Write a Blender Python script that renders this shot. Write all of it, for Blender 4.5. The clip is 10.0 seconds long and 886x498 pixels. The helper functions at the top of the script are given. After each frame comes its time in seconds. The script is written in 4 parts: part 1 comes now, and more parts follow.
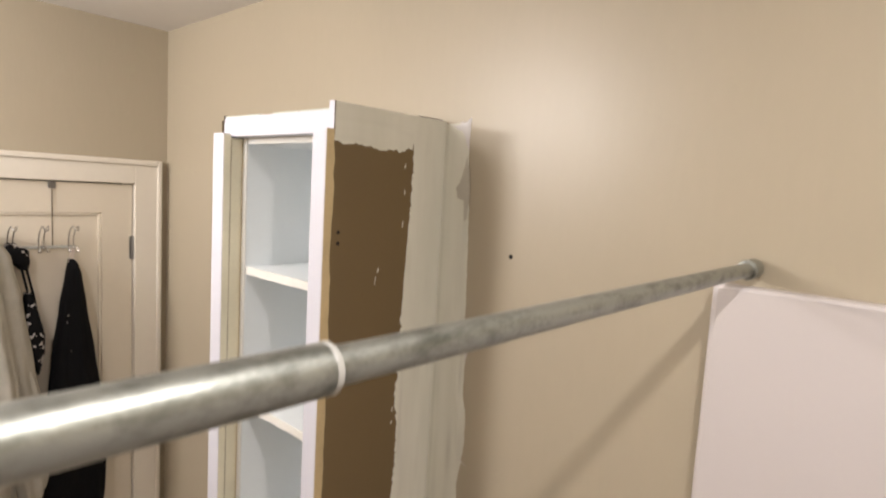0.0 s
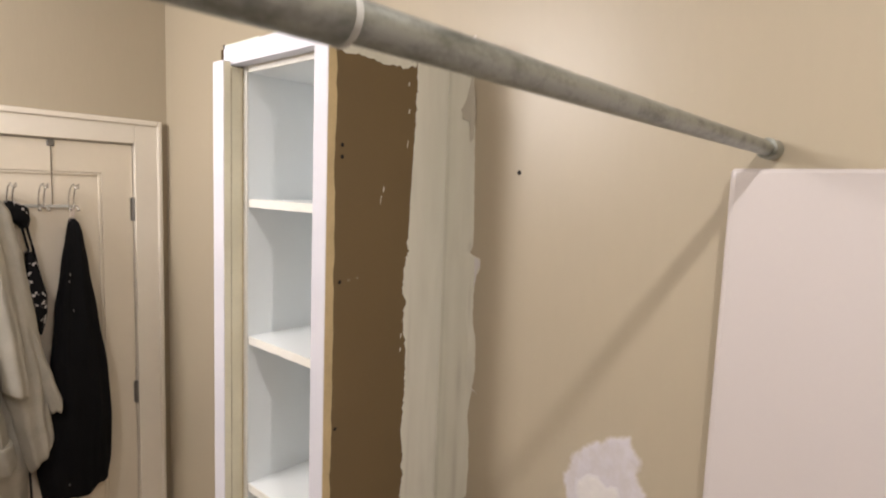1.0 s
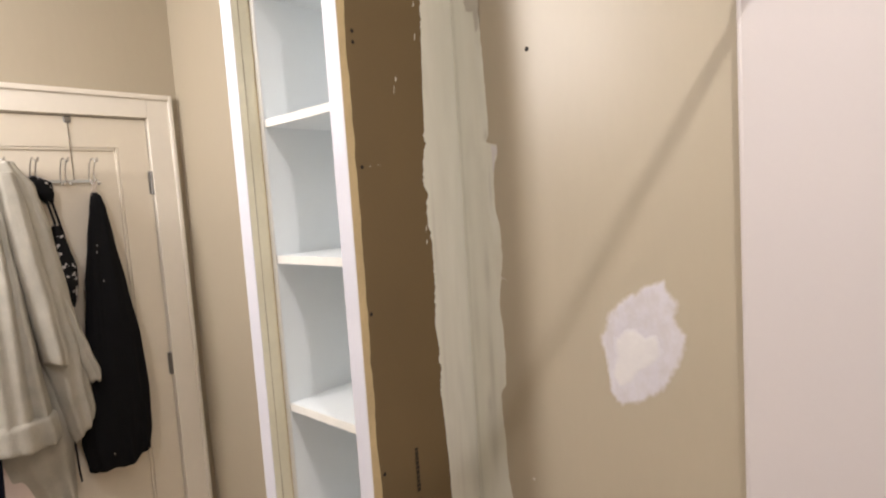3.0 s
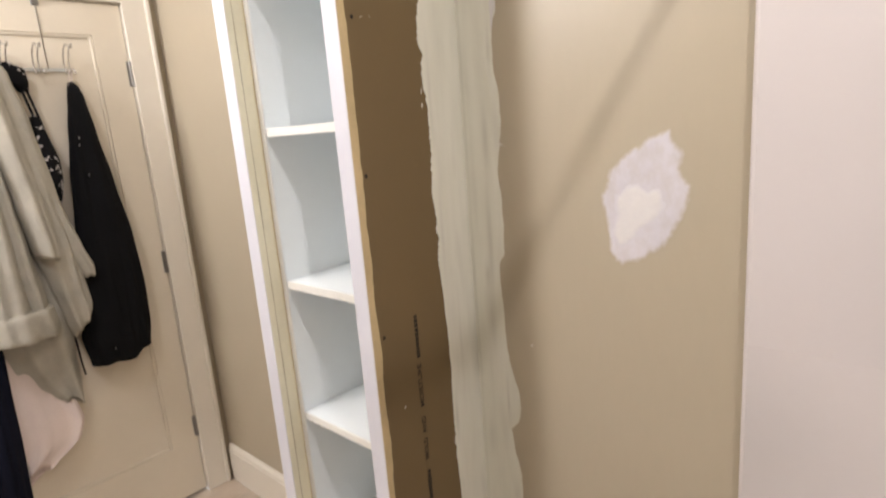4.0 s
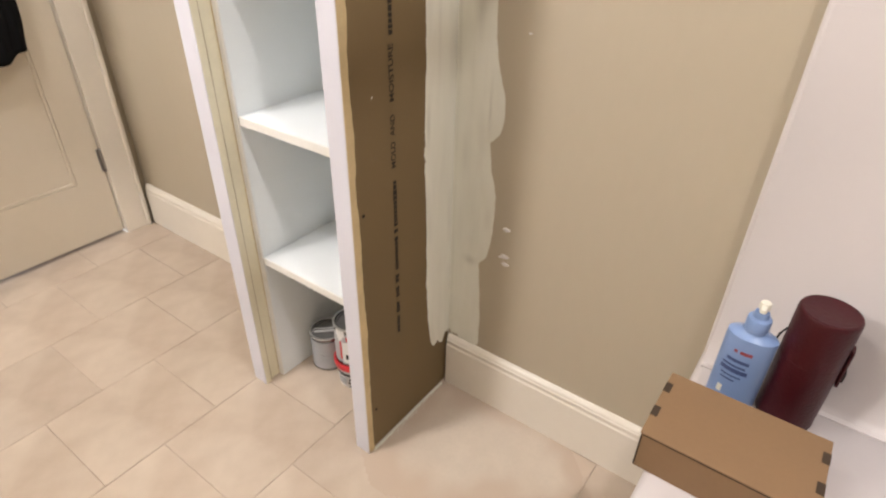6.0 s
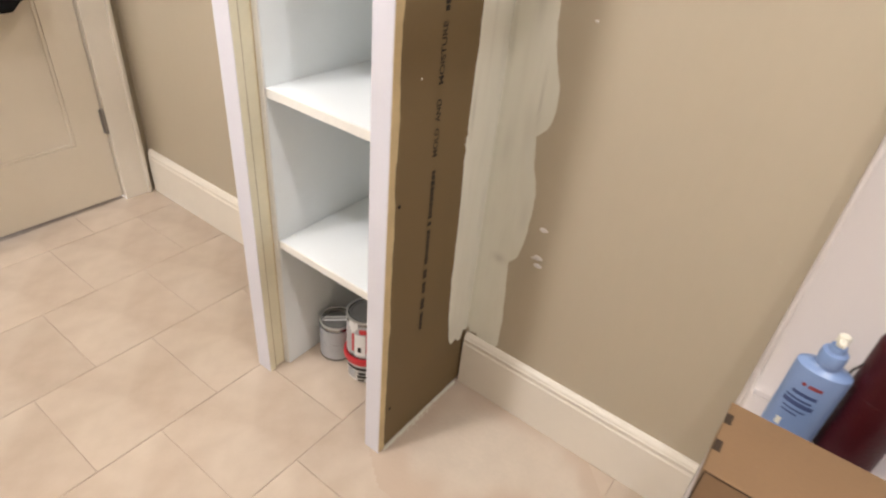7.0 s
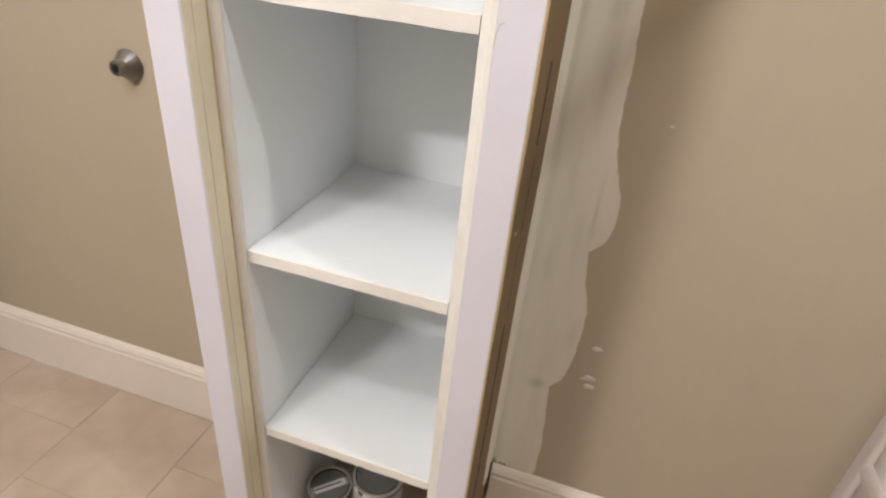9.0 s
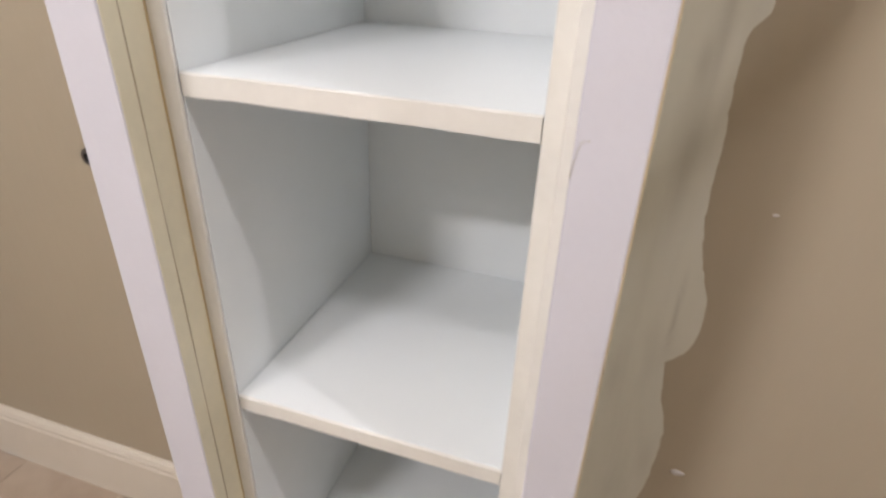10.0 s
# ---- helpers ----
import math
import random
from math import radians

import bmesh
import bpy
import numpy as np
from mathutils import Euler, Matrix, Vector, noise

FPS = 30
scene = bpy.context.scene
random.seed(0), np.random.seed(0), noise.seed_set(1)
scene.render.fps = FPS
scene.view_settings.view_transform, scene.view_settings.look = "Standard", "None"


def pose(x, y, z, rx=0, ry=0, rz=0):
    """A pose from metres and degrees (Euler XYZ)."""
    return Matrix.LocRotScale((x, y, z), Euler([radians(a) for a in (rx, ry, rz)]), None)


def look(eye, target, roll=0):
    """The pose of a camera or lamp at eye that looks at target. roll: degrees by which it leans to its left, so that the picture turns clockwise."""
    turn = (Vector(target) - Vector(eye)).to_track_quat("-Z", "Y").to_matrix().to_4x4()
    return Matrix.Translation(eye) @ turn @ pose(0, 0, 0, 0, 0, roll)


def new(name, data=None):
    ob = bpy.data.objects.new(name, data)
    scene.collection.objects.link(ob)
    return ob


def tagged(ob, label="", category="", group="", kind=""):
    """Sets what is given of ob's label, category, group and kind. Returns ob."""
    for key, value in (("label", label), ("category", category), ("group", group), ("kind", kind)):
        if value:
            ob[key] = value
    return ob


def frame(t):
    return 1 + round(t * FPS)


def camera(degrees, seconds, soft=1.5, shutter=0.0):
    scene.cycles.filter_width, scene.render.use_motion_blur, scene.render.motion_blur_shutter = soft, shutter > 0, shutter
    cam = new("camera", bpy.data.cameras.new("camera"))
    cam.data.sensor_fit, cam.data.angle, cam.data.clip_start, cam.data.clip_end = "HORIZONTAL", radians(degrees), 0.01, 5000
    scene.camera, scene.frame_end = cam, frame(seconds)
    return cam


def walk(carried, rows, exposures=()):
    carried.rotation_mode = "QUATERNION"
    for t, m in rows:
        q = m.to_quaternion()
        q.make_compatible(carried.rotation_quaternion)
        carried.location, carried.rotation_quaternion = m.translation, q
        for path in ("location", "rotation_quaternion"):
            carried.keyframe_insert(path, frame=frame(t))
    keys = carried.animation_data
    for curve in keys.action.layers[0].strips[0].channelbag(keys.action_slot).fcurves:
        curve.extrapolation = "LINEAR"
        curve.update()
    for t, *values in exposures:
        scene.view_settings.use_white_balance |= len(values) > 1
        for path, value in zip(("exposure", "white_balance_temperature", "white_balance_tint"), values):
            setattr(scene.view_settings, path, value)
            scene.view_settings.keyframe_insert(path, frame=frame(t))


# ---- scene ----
cam = camera(75.3, 10.0, soft=2.1, shutter=0.4)
PATH = [
    (0, (2.417, -1.003, 2.078), (1.096, 0.485, 1.877), 3.3),
    (0.5, (2.407, -0.995, 1.989), (1.085, 0.489, 1.762), 2.4),
    (1, (2.407, -0.999, 1.908), (1.083, 0.485, 1.7), 2.1),
    (1.5, (2.42, -1.009, 1.832), (1.084, 0.474, 1.703), 0.7),
    (2, (2.423, -1.023, 1.767), (1.069, 0.446, 1.669), -1.1),
    (2.2, (2.433, -1.034, 1.744), (1.084, 0.438, 1.632), -1.8),
    (3.3, (2.409, -1.049, 1.6), (1.051, 0.404, 1.393), -4.3),
    (3.5, (2.405, -1.048, 1.571), (1.061, 0.411, 1.319), -4.3),
    (4, (2.395, -1.05, 1.507), (1.067, 0.385, 1.085), -4.5),
    (4.5, (2.36, -1.059, 1.426), (1.096, 0.364, 0.813), -4.4),
    (5, (2.307, -1.075, 1.342), (1.131, 0.323, 0.529), -4.0),
    (5.5, (2.26, -1.052, 1.272), (1.171, 0.332, 0.324), -2.3),
    (5.7, (2.237, -1.018, 1.251), (1.211, 0.361, 0.229), -1.0),
    (6.8, (2.11, -0.993, 1.21), (1.18, 0.362, 0.069), 5.4),
    (7, (2.078, -0.99, 1.203), (1.16, 0.38, 0.072), 6.1),
    (7.5, (1.842, -0.978, 1.17), (0.998, 0.43, 0.029), 5.9),
    (8, (1.639, -0.949, 1.197), (1.014, 0.605, 0.105), 6.1),
    (8.5, (1.609, -0.927, 1.233), (1.118, 0.686, 0.158), 6.0),
    (9, (1.593, -0.888, 1.241), (1.144, 0.769, 0.216), 5.8),
    (9.5, (1.563, -0.777, 1.24), (1.064, 0.876, 0.23), 5.7),
    (10, (1.5, -0.683, 1.261), (0.974, 0.986, 0.292), 2.2),
]
EXPOSURE = [(0.0, -0.44, 6680, 12.5), (0.5, -0.49, 6680, 12.5), (1.0, -0.42, 6660, 13), (2.2, -0.28, 6620, 13), (3.5, -0.06, 6460, 12.5), (4.5, 0.17, 6400, 11.5), (5.5, 0.39, 6440, 11.5),
            (7.5, 0.43, 6440, 11.5), (8.0, 0.13, 6460, 12.5), (8.5, 0.03, 6460, 12.5), (9.2, 0.00, 6460, 13.5), (10.0, -0.21, 6360, 14)]
walk(cam, [(t, look(eye, target, roll)) for t, eye, target, roll in PATH], EXPOSURE)


# ---- light ----
world = bpy.data.worlds.new("world")
scene.world = world
world.use_nodes = True
world.node_tree.nodes["Background"].inputs[0].default_value = (0.9, 0.95, 1.0, 1)
world.node_tree.nodes["Background"].inputs[1].default_value = 0.02


def lamp(name, eye, target, power, size, colour, shape="DISK", size_y=None):
    data = bpy.data.lights.new(name, "AREA")
    data.energy, data.size, data.shape, data.color = power, size, shape, colour
    if size_y:
        data.size_y = size_y
    ob = new(name, data)
    ob.matrix_world = look(eye, target)
    return ob


WARM = (1.0, 0.965, 0.95)
globe = bpy.data.lights.new("ceiling_lamp", "POINT")
globe.energy, globe.shadow_soft_size, globe.color = 25, 0.085, WARM
new("ceiling_lamp", globe).location = (1.12, -1.15, 2.47)
lamp("vanity_lamp", (0.47, -2.15, 2.42), (0.08, -0.1, 2.05), 34, 0.42, WARM, "RECTANGLE", 0.10)
lamp("tub_lamp", (2.60, -0.75, 2.62), (2.60, -0.749, 0.0), 13.2, 0.055, WARM)
lamp("hall_lamp", (-0.55, -1.15, 0.07), (0.0, -0.82, 0.005), 16, 0.12, (0.75, 0.85, 1.0))


# ---- materials ----
def material(name, colour, rough=0.5, metal=0.0, spread=0.08, size=6.0, fine=120.0, bump=0.05, bump_size=None, second=None, per_object=0.0, coat=0.0, amount=None, spec=0.5, stretch=None, thin=None):
    """Principled surface: broad and fine variation of the colour, roughness wear and fine relief, in metres."""
    m = bpy.data.materials.new(name)
    m.use_nodes = True
    nt = m.node_tree
    b = nt.nodes["Principled BSDF"]
    n, l = nt.nodes, nt.links
    geo = n.new("ShaderNodeTexCoord")
    pos = geo.outputs["Object"]
    if stretch:
        scale = n.new("ShaderNodeVectorMath")
        scale.operation = "MULTIPLY"
        scale.inputs[1].default_value = stretch
        l.new(pos, scale.inputs[0])
        pos = scale.outputs["Vector"]
    broad = n.new("ShaderNodeTexNoise")
    broad.inputs["Scale"].default_value, broad.inputs["Detail"].default_value = size, 5
    small = n.new("ShaderNodeTexNoise")
    small.inputs["Scale"].default_value, small.inputs["Detail"].default_value = fine, 3
    l.new(pos, broad.inputs["Vector"])
    l.new(pos, small.inputs["Vector"])
    mixf = n.new("ShaderNodeMath")
    mixf.operation = "MULTIPLY_ADD"
    l.new(small.outputs["Fac"], mixf.inputs[0])
    mixf.inputs[1].default_value = 0.35
    l.new(broad.outputs["Fac"], mixf.inputs[2])
    ramp = n.new("ShaderNodeValToRGB")
    lo, hi = amount or (0.40, 0.95)
    ramp.color_ramp.elements[0].position, ramp.color_ramp.elements[1].position = lo, hi
    c2 = second or tuple(min(1.0, c * (1 + spread)) for c in colour)
    c1 = colour if second else tuple(c * (1 - spread) for c in colour)
    ramp.color_ramp.elements[0].color, ramp.color_ramp.elements[1].color = (*c1, 1), (*c2, 1)
    l.new(mixf.outputs[0], ramp.inputs["Fac"])
    out = ramp.outputs["Color"]
    if per_object:
        info = n.new("ShaderNodeObjectInfo")
        hsv = n.new("ShaderNodeHueSaturation")
        rng = n.new("ShaderNodeMapRange")
        rng.inputs["To Min"].default_value, rng.inputs["To Max"].default_value = 1 - per_object, 1 + per_object
        l.new(info.outputs["Random"], rng.inputs["Value"])
        l.new(rng.outputs["Result"], hsv.inputs["Value"])
        l.new(out, hsv.inputs["Color"])
        out = hsv.outputs["Color"]
    if thin:
        cover = n.new("ShaderNodeAttribute")
        cover.attribute_name = "thin"
        blend = n.new("ShaderNodeMix")
        blend.data_type = "RGBA"
        blend.inputs[7].default_value = (*thin, 1)
        l.new(cover.outputs["Fac"], blend.inputs[0])
        l.new(out, blend.inputs[6])
        out = blend.outputs[2]
    l.new(out, b.inputs["Base Color"])
    rr = n.new("ShaderNodeMapRange")
    rr.inputs["To Min"].default_value, rr.inputs["To Max"].default_value = rough * 0.85, min(1, rough * 1.15)
    l.new(broad.outputs["Fac"], rr.inputs["Value"])
    l.new(rr.outputs["Result"], b.inputs["Roughness"])
    b.inputs["Metallic"].default_value = metal
    b.inputs["Specular IOR Level"].default_value = spec
    b.inputs["Coat Weight"].default_value = coat
    if bump:
        bt = n.new("ShaderNodeTexNoise")
        bt.inputs["Scale"].default_value, bt.inputs["Detail"].default_value = bump_size or fine, 3
        l.new(pos, bt.inputs["Vector"])
        bn = n.new("ShaderNodeBump")
        bn.inputs["Strength"].default_value, bn.inputs["Distance"].default_value = bump, 0.004
        l.new(bt.outputs["Fac"], bn.inputs["Height"])
        l.new(bn.outputs["Normal"], b.inputs["Normal"])
    return m


PAINT = material("beige_wall_paint", (0.450, 0.393, 0.294), 0.38, spread=0.035, size=2.0, fine=60, bump=0.12, bump_size=110, stretch=(1.0, 1.0, 0.25))
CEIL = material("ceiling_paint", (0.78, 0.76, 0.74), 0.8, spread=0.02, bump=0.08)
TRIM = material("cream_trim_paint", (0.785, 0.735, 0.645), 0.36, spread=0.03, size=4, fine=40, bump=0.04)
DOOR = material("cream_door_paint", (0.70, 0.635, 0.525), 0.36, spread=0.03, size=3, fine=40, bump=0.05)
WHITE = material("white_primer", (0.668, 0.672, 0.745), 0.45, spread=0.03, size=9, fine=150, bump=0.10)
MELAMINE = material("white_melamine", (0.845, 0.884, 0.896), 0.32, spread=0.02, size=3, fine=30, bump=0.0)
CREAM = material("unpainted_cream_edge", (0.80, 0.745, 0.565), 0.5, spread=0.08, size=7, fine=90, bump=0.08)
SHELFEDGE = material("cream_shelf_edge", (0.815, 0.808, 0.765), 0.45, spread=0.05, size=20, bump=0.10)
STRIP = material("pale_green_paper_strip", (0.60, 0.64, 0.55), 0.7, spread=0.10, size=14, bump=0.05)
JOINTLINE = material("tan_joint_line", (0.47, 0.39, 0.245), 0.7, spread=0.25, size=9, fine=60, bump=0.1)
RAWWOOD = material("raw_tan_edge", (0.60, 0.475, 0.27), 0.7, spread=0.14, size=14, fine=160, bump=0.2)
PAPER = material("brown_drywall_paper", (0.174, 0.121, 0.056), 0.75, spread=0.07, size=5, fine=200, bump=0.05)
COMPOUND = material("joint_compound", (0.685, 0.680, 0.585), 0.7, size=6, fine=22, bump=0.10, bump_size=14, second=(0.760, 0.752, 0.662), amount=(0.40, 0.80), stretch=(1.8, 1.8, 0.40), thin=(0.52, 0.505, 0.435))
SPACKLE = material("white_spackle", (0.585, 0.562, 0.600), 0.75, size=10, fine=60, bump=0.05, bump_size=50, second=(0.650, 0.625, 0.665), amount=(0.45, 0.85), thin=(0.450, 0.393, 0.294))
SMEAR = material("thin_compound_smear", (0.520, 0.490, 0.415), 0.6, spread=0.08, size=18, bump=0.10, bump_size=40)
DUST = material("plaster_dust", (0.560, 0.485, 0.395), 0.8, spread=0.07, size=14, fine=90, bump=0.1, thin=(0.495, 0.400, 0.312))
SPACKLETHICK = material("thick_white_spackle", (0.695, 0.672, 0.660), 0.75, spread=0.03, size=20, bump=0.10, bump_size=60, thin=(0.62, 0.60, 0.635))
ROD = material("galvanised_steel", (0.165, 0.174, 0.154), 0.43, metal=0.85, size=75, fine=420, bump=0.05, second=(0.338, 0.350, 0.318), amount=(0.43, 0.75), stretch=(1.0, 0.45, 1.0))
RING = material("pale_plastic_ring", (0.42, 0.42, 0.39), 0.45, bump=0)
ACRYLIC = material("white_acrylic", (0.630, 0.588, 0.580), 0.34, spread=0.015, size=2, bump=0.02, bump_size=25)
TILE = material("beige_floor_tile", (0.432, 0.343, 0.262), 0.36, size=5, fine=17, bump=0.07, bump_size=40, second=(0.562, 0.475, 0.380), amount=(0.42, 0.84), per_object=0.06)
GROUT = material("floor_grout", (0.325, 0.255, 0.200), 0.85, size=3, fine=40, bump=0.2, second=(0.470, 0.385, 0.305), amount=(0.46, 0.74))
NICKEL = material("brushed_nickel", (0.30, 0.29, 0.28), 0.35, metal=0.9, spread=0.06, bump=0)
CHROME = material("chrome_wire", (0.68, 0.67, 0.66), 0.18, metal=1.0, spread=0.03, bump=0)
BLACK = material("black_cloth", (0.006, 0.006, 0.007), 0.85, spec=0.12, spread=0.25, size=12, fine=300, bump=0.25)
ROBE = material("grey_beige_terry", (0.435, 0.412, 0.352), 0.95, spec=0.1, spread=0.14, size=16, fine=300, bump=0.9, bump_size=260)
FLORAL = material("black_floral_cloth", (0.008, 0.008, 0.009), 0.85, spec=0.1, size=34, fine=20, bump=0.1, second=(0.50, 0.47, 0.45), amount=(0.765, 0.785))
PINKWHITE = material("pale_pink_cloth", (0.72, 0.62, 0.58), 0.9, spread=0.05, size=10, bump=0.2)
NAVY = material("navy_cloth", (0.007, 0.008, 0.016), 0.9, spec=0.1, spread=0.2, bump=0.2)
CARD = material("brown_cardboard", (0.230, 0.138, 0.068), 0.75, spread=0.06, size=6, fine=150, bump=0.05)
# dark brown that paints the shade inside the box's gaps and slots
CARDDARK = material("cardboard_slot_shade", (0.045, 0.027, 0.014), 0.9, bump=0)
BLUE = material("pale_blue_plastic", (0.205, 0.305, 0.53), 0.3, spread=0.03, bump=0)
NAVYINK = material("dark_blue_print", (0.05, 0.08, 0.20), 0.4, bump=0)
PUMP = material("cream_pump_plastic", (0.74, 0.72, 0.62), 0.35, bump=0)
BURGUNDY = material("burgundy_leatherette", (0.044, 0.003, 0.006), 0.42, spec=0.3, spread=0.15, size=15, fine=220, bump=0.25, bump_size=260)
STEEL = material("tin_can_steel", (0.34, 0.34, 0.35), 0.24, metal=0.9, spread=0.10, size=12, bump=0)
LID = material("dull_steel_lid", (0.23, 0.23, 0.225), 0.38, metal=0.45, spread=0.12, size=25, bump=0.05)
RIMMED = material("bright_steel_rim", (0.62, 0.62, 0.61), 0.3, metal=0.7, spread=0.05, bump=0)
LABEL = material("grey_can_label", (0.40, 0.41, 0.43), 0.5, spread=0.10, size=20, bump=0)
RED = material("red_plastic", (0.55, 0.02, 0.03), 0.35, spread=0.04, bump=0)
DULLRED = material("dull_red_print", (0.27, 0.05, 0.06), 0.45, spread=0.1, bump=0)
WHITEPL = material("white_plastic", (0.74, 0.74, 0.74), 0.4, spread=0.03, bump=0)
INK = material("black_ink", (0.016, 0.012, 0.008), 0.7, spread=0.3, size=60, bump=0)
DARK = material("dark_hole", (0.012, 0.010, 0.009), 0.9, bump=0)


# ---- mesh helpers ----
def finish(name, bm, mat, parent=None, label="", smooth=False):
    me = bpy.data.meshes.new(name)
    bmesh.ops.recalc_face_normals(bm, faces=bm.faces[:])
    bm.to_mesh(me)
    bm.free()
    for m in mat if isinstance(mat, (list, tuple)) else (mat,):
        me.materials.append(m)
    if smooth:
        for p in me.polygons:
            p.use_smooth = True
    ob = new(name, me)
    if parent:
        ob.parent = parent
    if label:
        ob["label"] = label
    return ob


def part(name, bm, mat, parent, label="", smooth=False):
    return finish(name, bm, mat, parent, label, smooth)


def thing(name, label, category, place=(0, 0, 0), group="", kind=""):
    ob = new(name)
    ob.location = place
    return tagged(ob, label, category, group, kind)


def add_box(bm, lo, hi, bevel=0.0, seg=2):
    lo, hi = Vector(lo), Vector(hi)
    m = Matrix.LocRotScale((lo + hi) / 2, None, hi - lo)
    made = bmesh.ops.create_cube(bm, size=1, matrix=m)["verts"]
    if bevel:
        edges = list({e for v in made for e in v.link_edges})
        bmesh.ops.bevel(bm, geom=edges, offset=bevel, segments=seg, profile=0.5, affect="EDGES")
    return bm


def box(lo, hi, bevel=0.0, seg=2):
    return add_box(bmesh.new(), lo, hi, bevel, seg)


def add_lathe(bm, profile, m=None, n=32, slot=None):
    """Turned form about z: profile of (radius, height); the ends close where the radius is 0."""
    m = m or Matrix()
    rings = []
    for r, z in profile:
        if r < 1e-6:
            rings.append([bm.verts.new(m @ Vector((0, 0, z)))])
        else:
            rings.append([bm.verts.new(m @ Vector((r * math.cos(2 * math.pi * k / n), r * math.sin(2 * math.pi * k / n), z))) for k in range(n)])
    for a, b in zip(rings, rings[1:]):
        for k in range(n):
            four = [a[k % len(a)], a[(k + 1) % len(a)], b[(k + 1) % len(b)], b[k % len(b)]]
            four = list(dict.fromkeys(four))
            if len(four) > 2:
                f = bm.faces.new(four)
                f.smooth = True
                if slot is not None:
                    f.material_index = slot
    # creases where the profile turns sharply
    for i in range(1, len(profile) - 1):
        (r0, z0), (r1, z1), (r2, z2) = profile[i - 1:i + 2]
        turned = abs(math.atan2(z1 - z0, r1 - r0) - math.atan2(z2 - z1, r2 - r1))
        if min(turned, 2 * math.pi - turned) > radians(32) and len(rings[i]) > 1:
            for k in range(n):
                e = bm.edges.get((rings[i][k], rings[i][(k + 1) % n]))
                if e:
                    e.smooth = False
    return bm


def add_tube(bm, points, radius, n=8):
    """A round wire along points."""
    pts = [Vector(p) for p in points]
    rings = []
    for i, p in enumerate(pts):
        d = (pts[min(i + 1, len(pts) - 1)] - pts[max(i - 1, 0)]).normalized()
        side = d.cross(Vector((0.31, 0.2, 0.93))).normalized()
        up = d.cross(side)
        rings.append([bm.verts.new(p + radius * (math.cos(2 * math.pi * k / n) * side + math.sin(2 * math.pi * k / n) * up)) for k in range(n)])
    for a, b in zip(rings, rings[1:]):
        for k in range(n):
            bm.faces.new([a[k], a[(k + 1) % n], b[(k + 1) % n], b[k]]).smooth = True
    bm.faces.new(rings[0])
    bm.faces.new(rings[-1])
    return bm


def add_run(bm, profile, start, end, out):
    """A moulding: profile of (out, up) swept from start to end."""
    start, end, out = Vector(start), Vector(end), Vector(out)
    rows = [[bm.verts.new(p + out * a + Vector((0, 0, b))) for a, b in profile] for p in (start, end)]
    n = len(profile)
    for k in range(n):
        bm.faces.new([rows[0][k], rows[0][(k + 1) % n], rows[1][(k + 1) % n], rows[1][k]])
    bm.faces.new(rows[0])
    bm.faces.new(rows[1])
    return bm


def rough(v, k=1.0, seed=0.0):
    """Smooth noise, about -1 to 1."""
    return noise.noise(Vector((v * k, seed, seed * 0.7))) * 1.6


# ---- setting ----
H = 2.645          # ceiling
EAST, SOUTH = 2.92, -2.32
UX0, UX1 = 1.071, 1.517   # built-in tower, outer sides
UF = -0.337               # front of its stiles


def structure(name, bm, mat, label, category):
    return tagged(finish(name, bm, mat), label, category, kind="structure")


bm = bmesh.new()
for lo, hi in (((-0.12, 0, 0), (1.10, 0.14, H)), ((1.50, 0, 0), (EAST, 0.14, H)), ((1.10, 0, 2.19), (1.50, 0.14, H))):
    add_box(bm, lo, hi)
wall_north = structure("wall_north", bm, PAINT, "beige satin-painted wall with patched drywall", "wall")
bm = bmesh.new()
DY0, DY1, DZ = -0.895, -0.133, 2.032
for lo, hi in (((-0.12, DY1 + 0.02, 0), (0, 0, H)), ((-0.12, SOUTH, 0), (0, DY0 - 0.02, H)), ((-0.12, DY0 - 0.02, DZ + 0.02), (0, DY1 + 0.02, H))):
    add_box(bm, lo, hi)
wall_west = structure("wall_west", bm, PAINT, "beige painted wall round the door", "wall")
structure("wall_south", box((-0.12, SOUTH - 0.12, 0), (EAST, SOUTH, H)), PAINT, "plain beige painted wall", "wall")
structure("wall_east", box((EAST, SOUTH - 0.12, 0), (EAST + 0.12, 0.14, H)), PAINT, "plain beige painted wall beside the tub", "wall")
structure("ceiling", box((-0.12, SOUTH - 0.12, H), (EAST + 0.12, 0.14, H + 0.1)), CEIL, "flat white painted ceiling", "ceiling")
floor = structure("floor", box((-1.0, SOUTH - 0.12, -0.1), (EAST + 0.12, 0.14, -0.0022)), GROUT, "beige stone-look floor tiles with thin joints", "floor")

# baseboards of the north wall, either side of the tower
BASE = [(0, 0), (0.016, 0), (0.016, 0.141), (0.0135, 0.145), (0.0130, 0.150), (0.0152, 0.153), (0.0152, 0.158), (0.0125, 0.162), (0.0125, 0.164), (0.0095, 0.169), (0.005, 0.1735), (0, 0.174)]
for x0, x1 in ((0.022, UX0 - 0.002), (UX1 + 0.004, 2.1350)):
    bm = add_run(bmesh.new(), BASE, (x0, -0.0005, 0), (x1, -0.0005, 0), (0, -1, 0))
    structure("baseboard", bm, TRIM, "cream painted moulded baseboard", "baseboard")

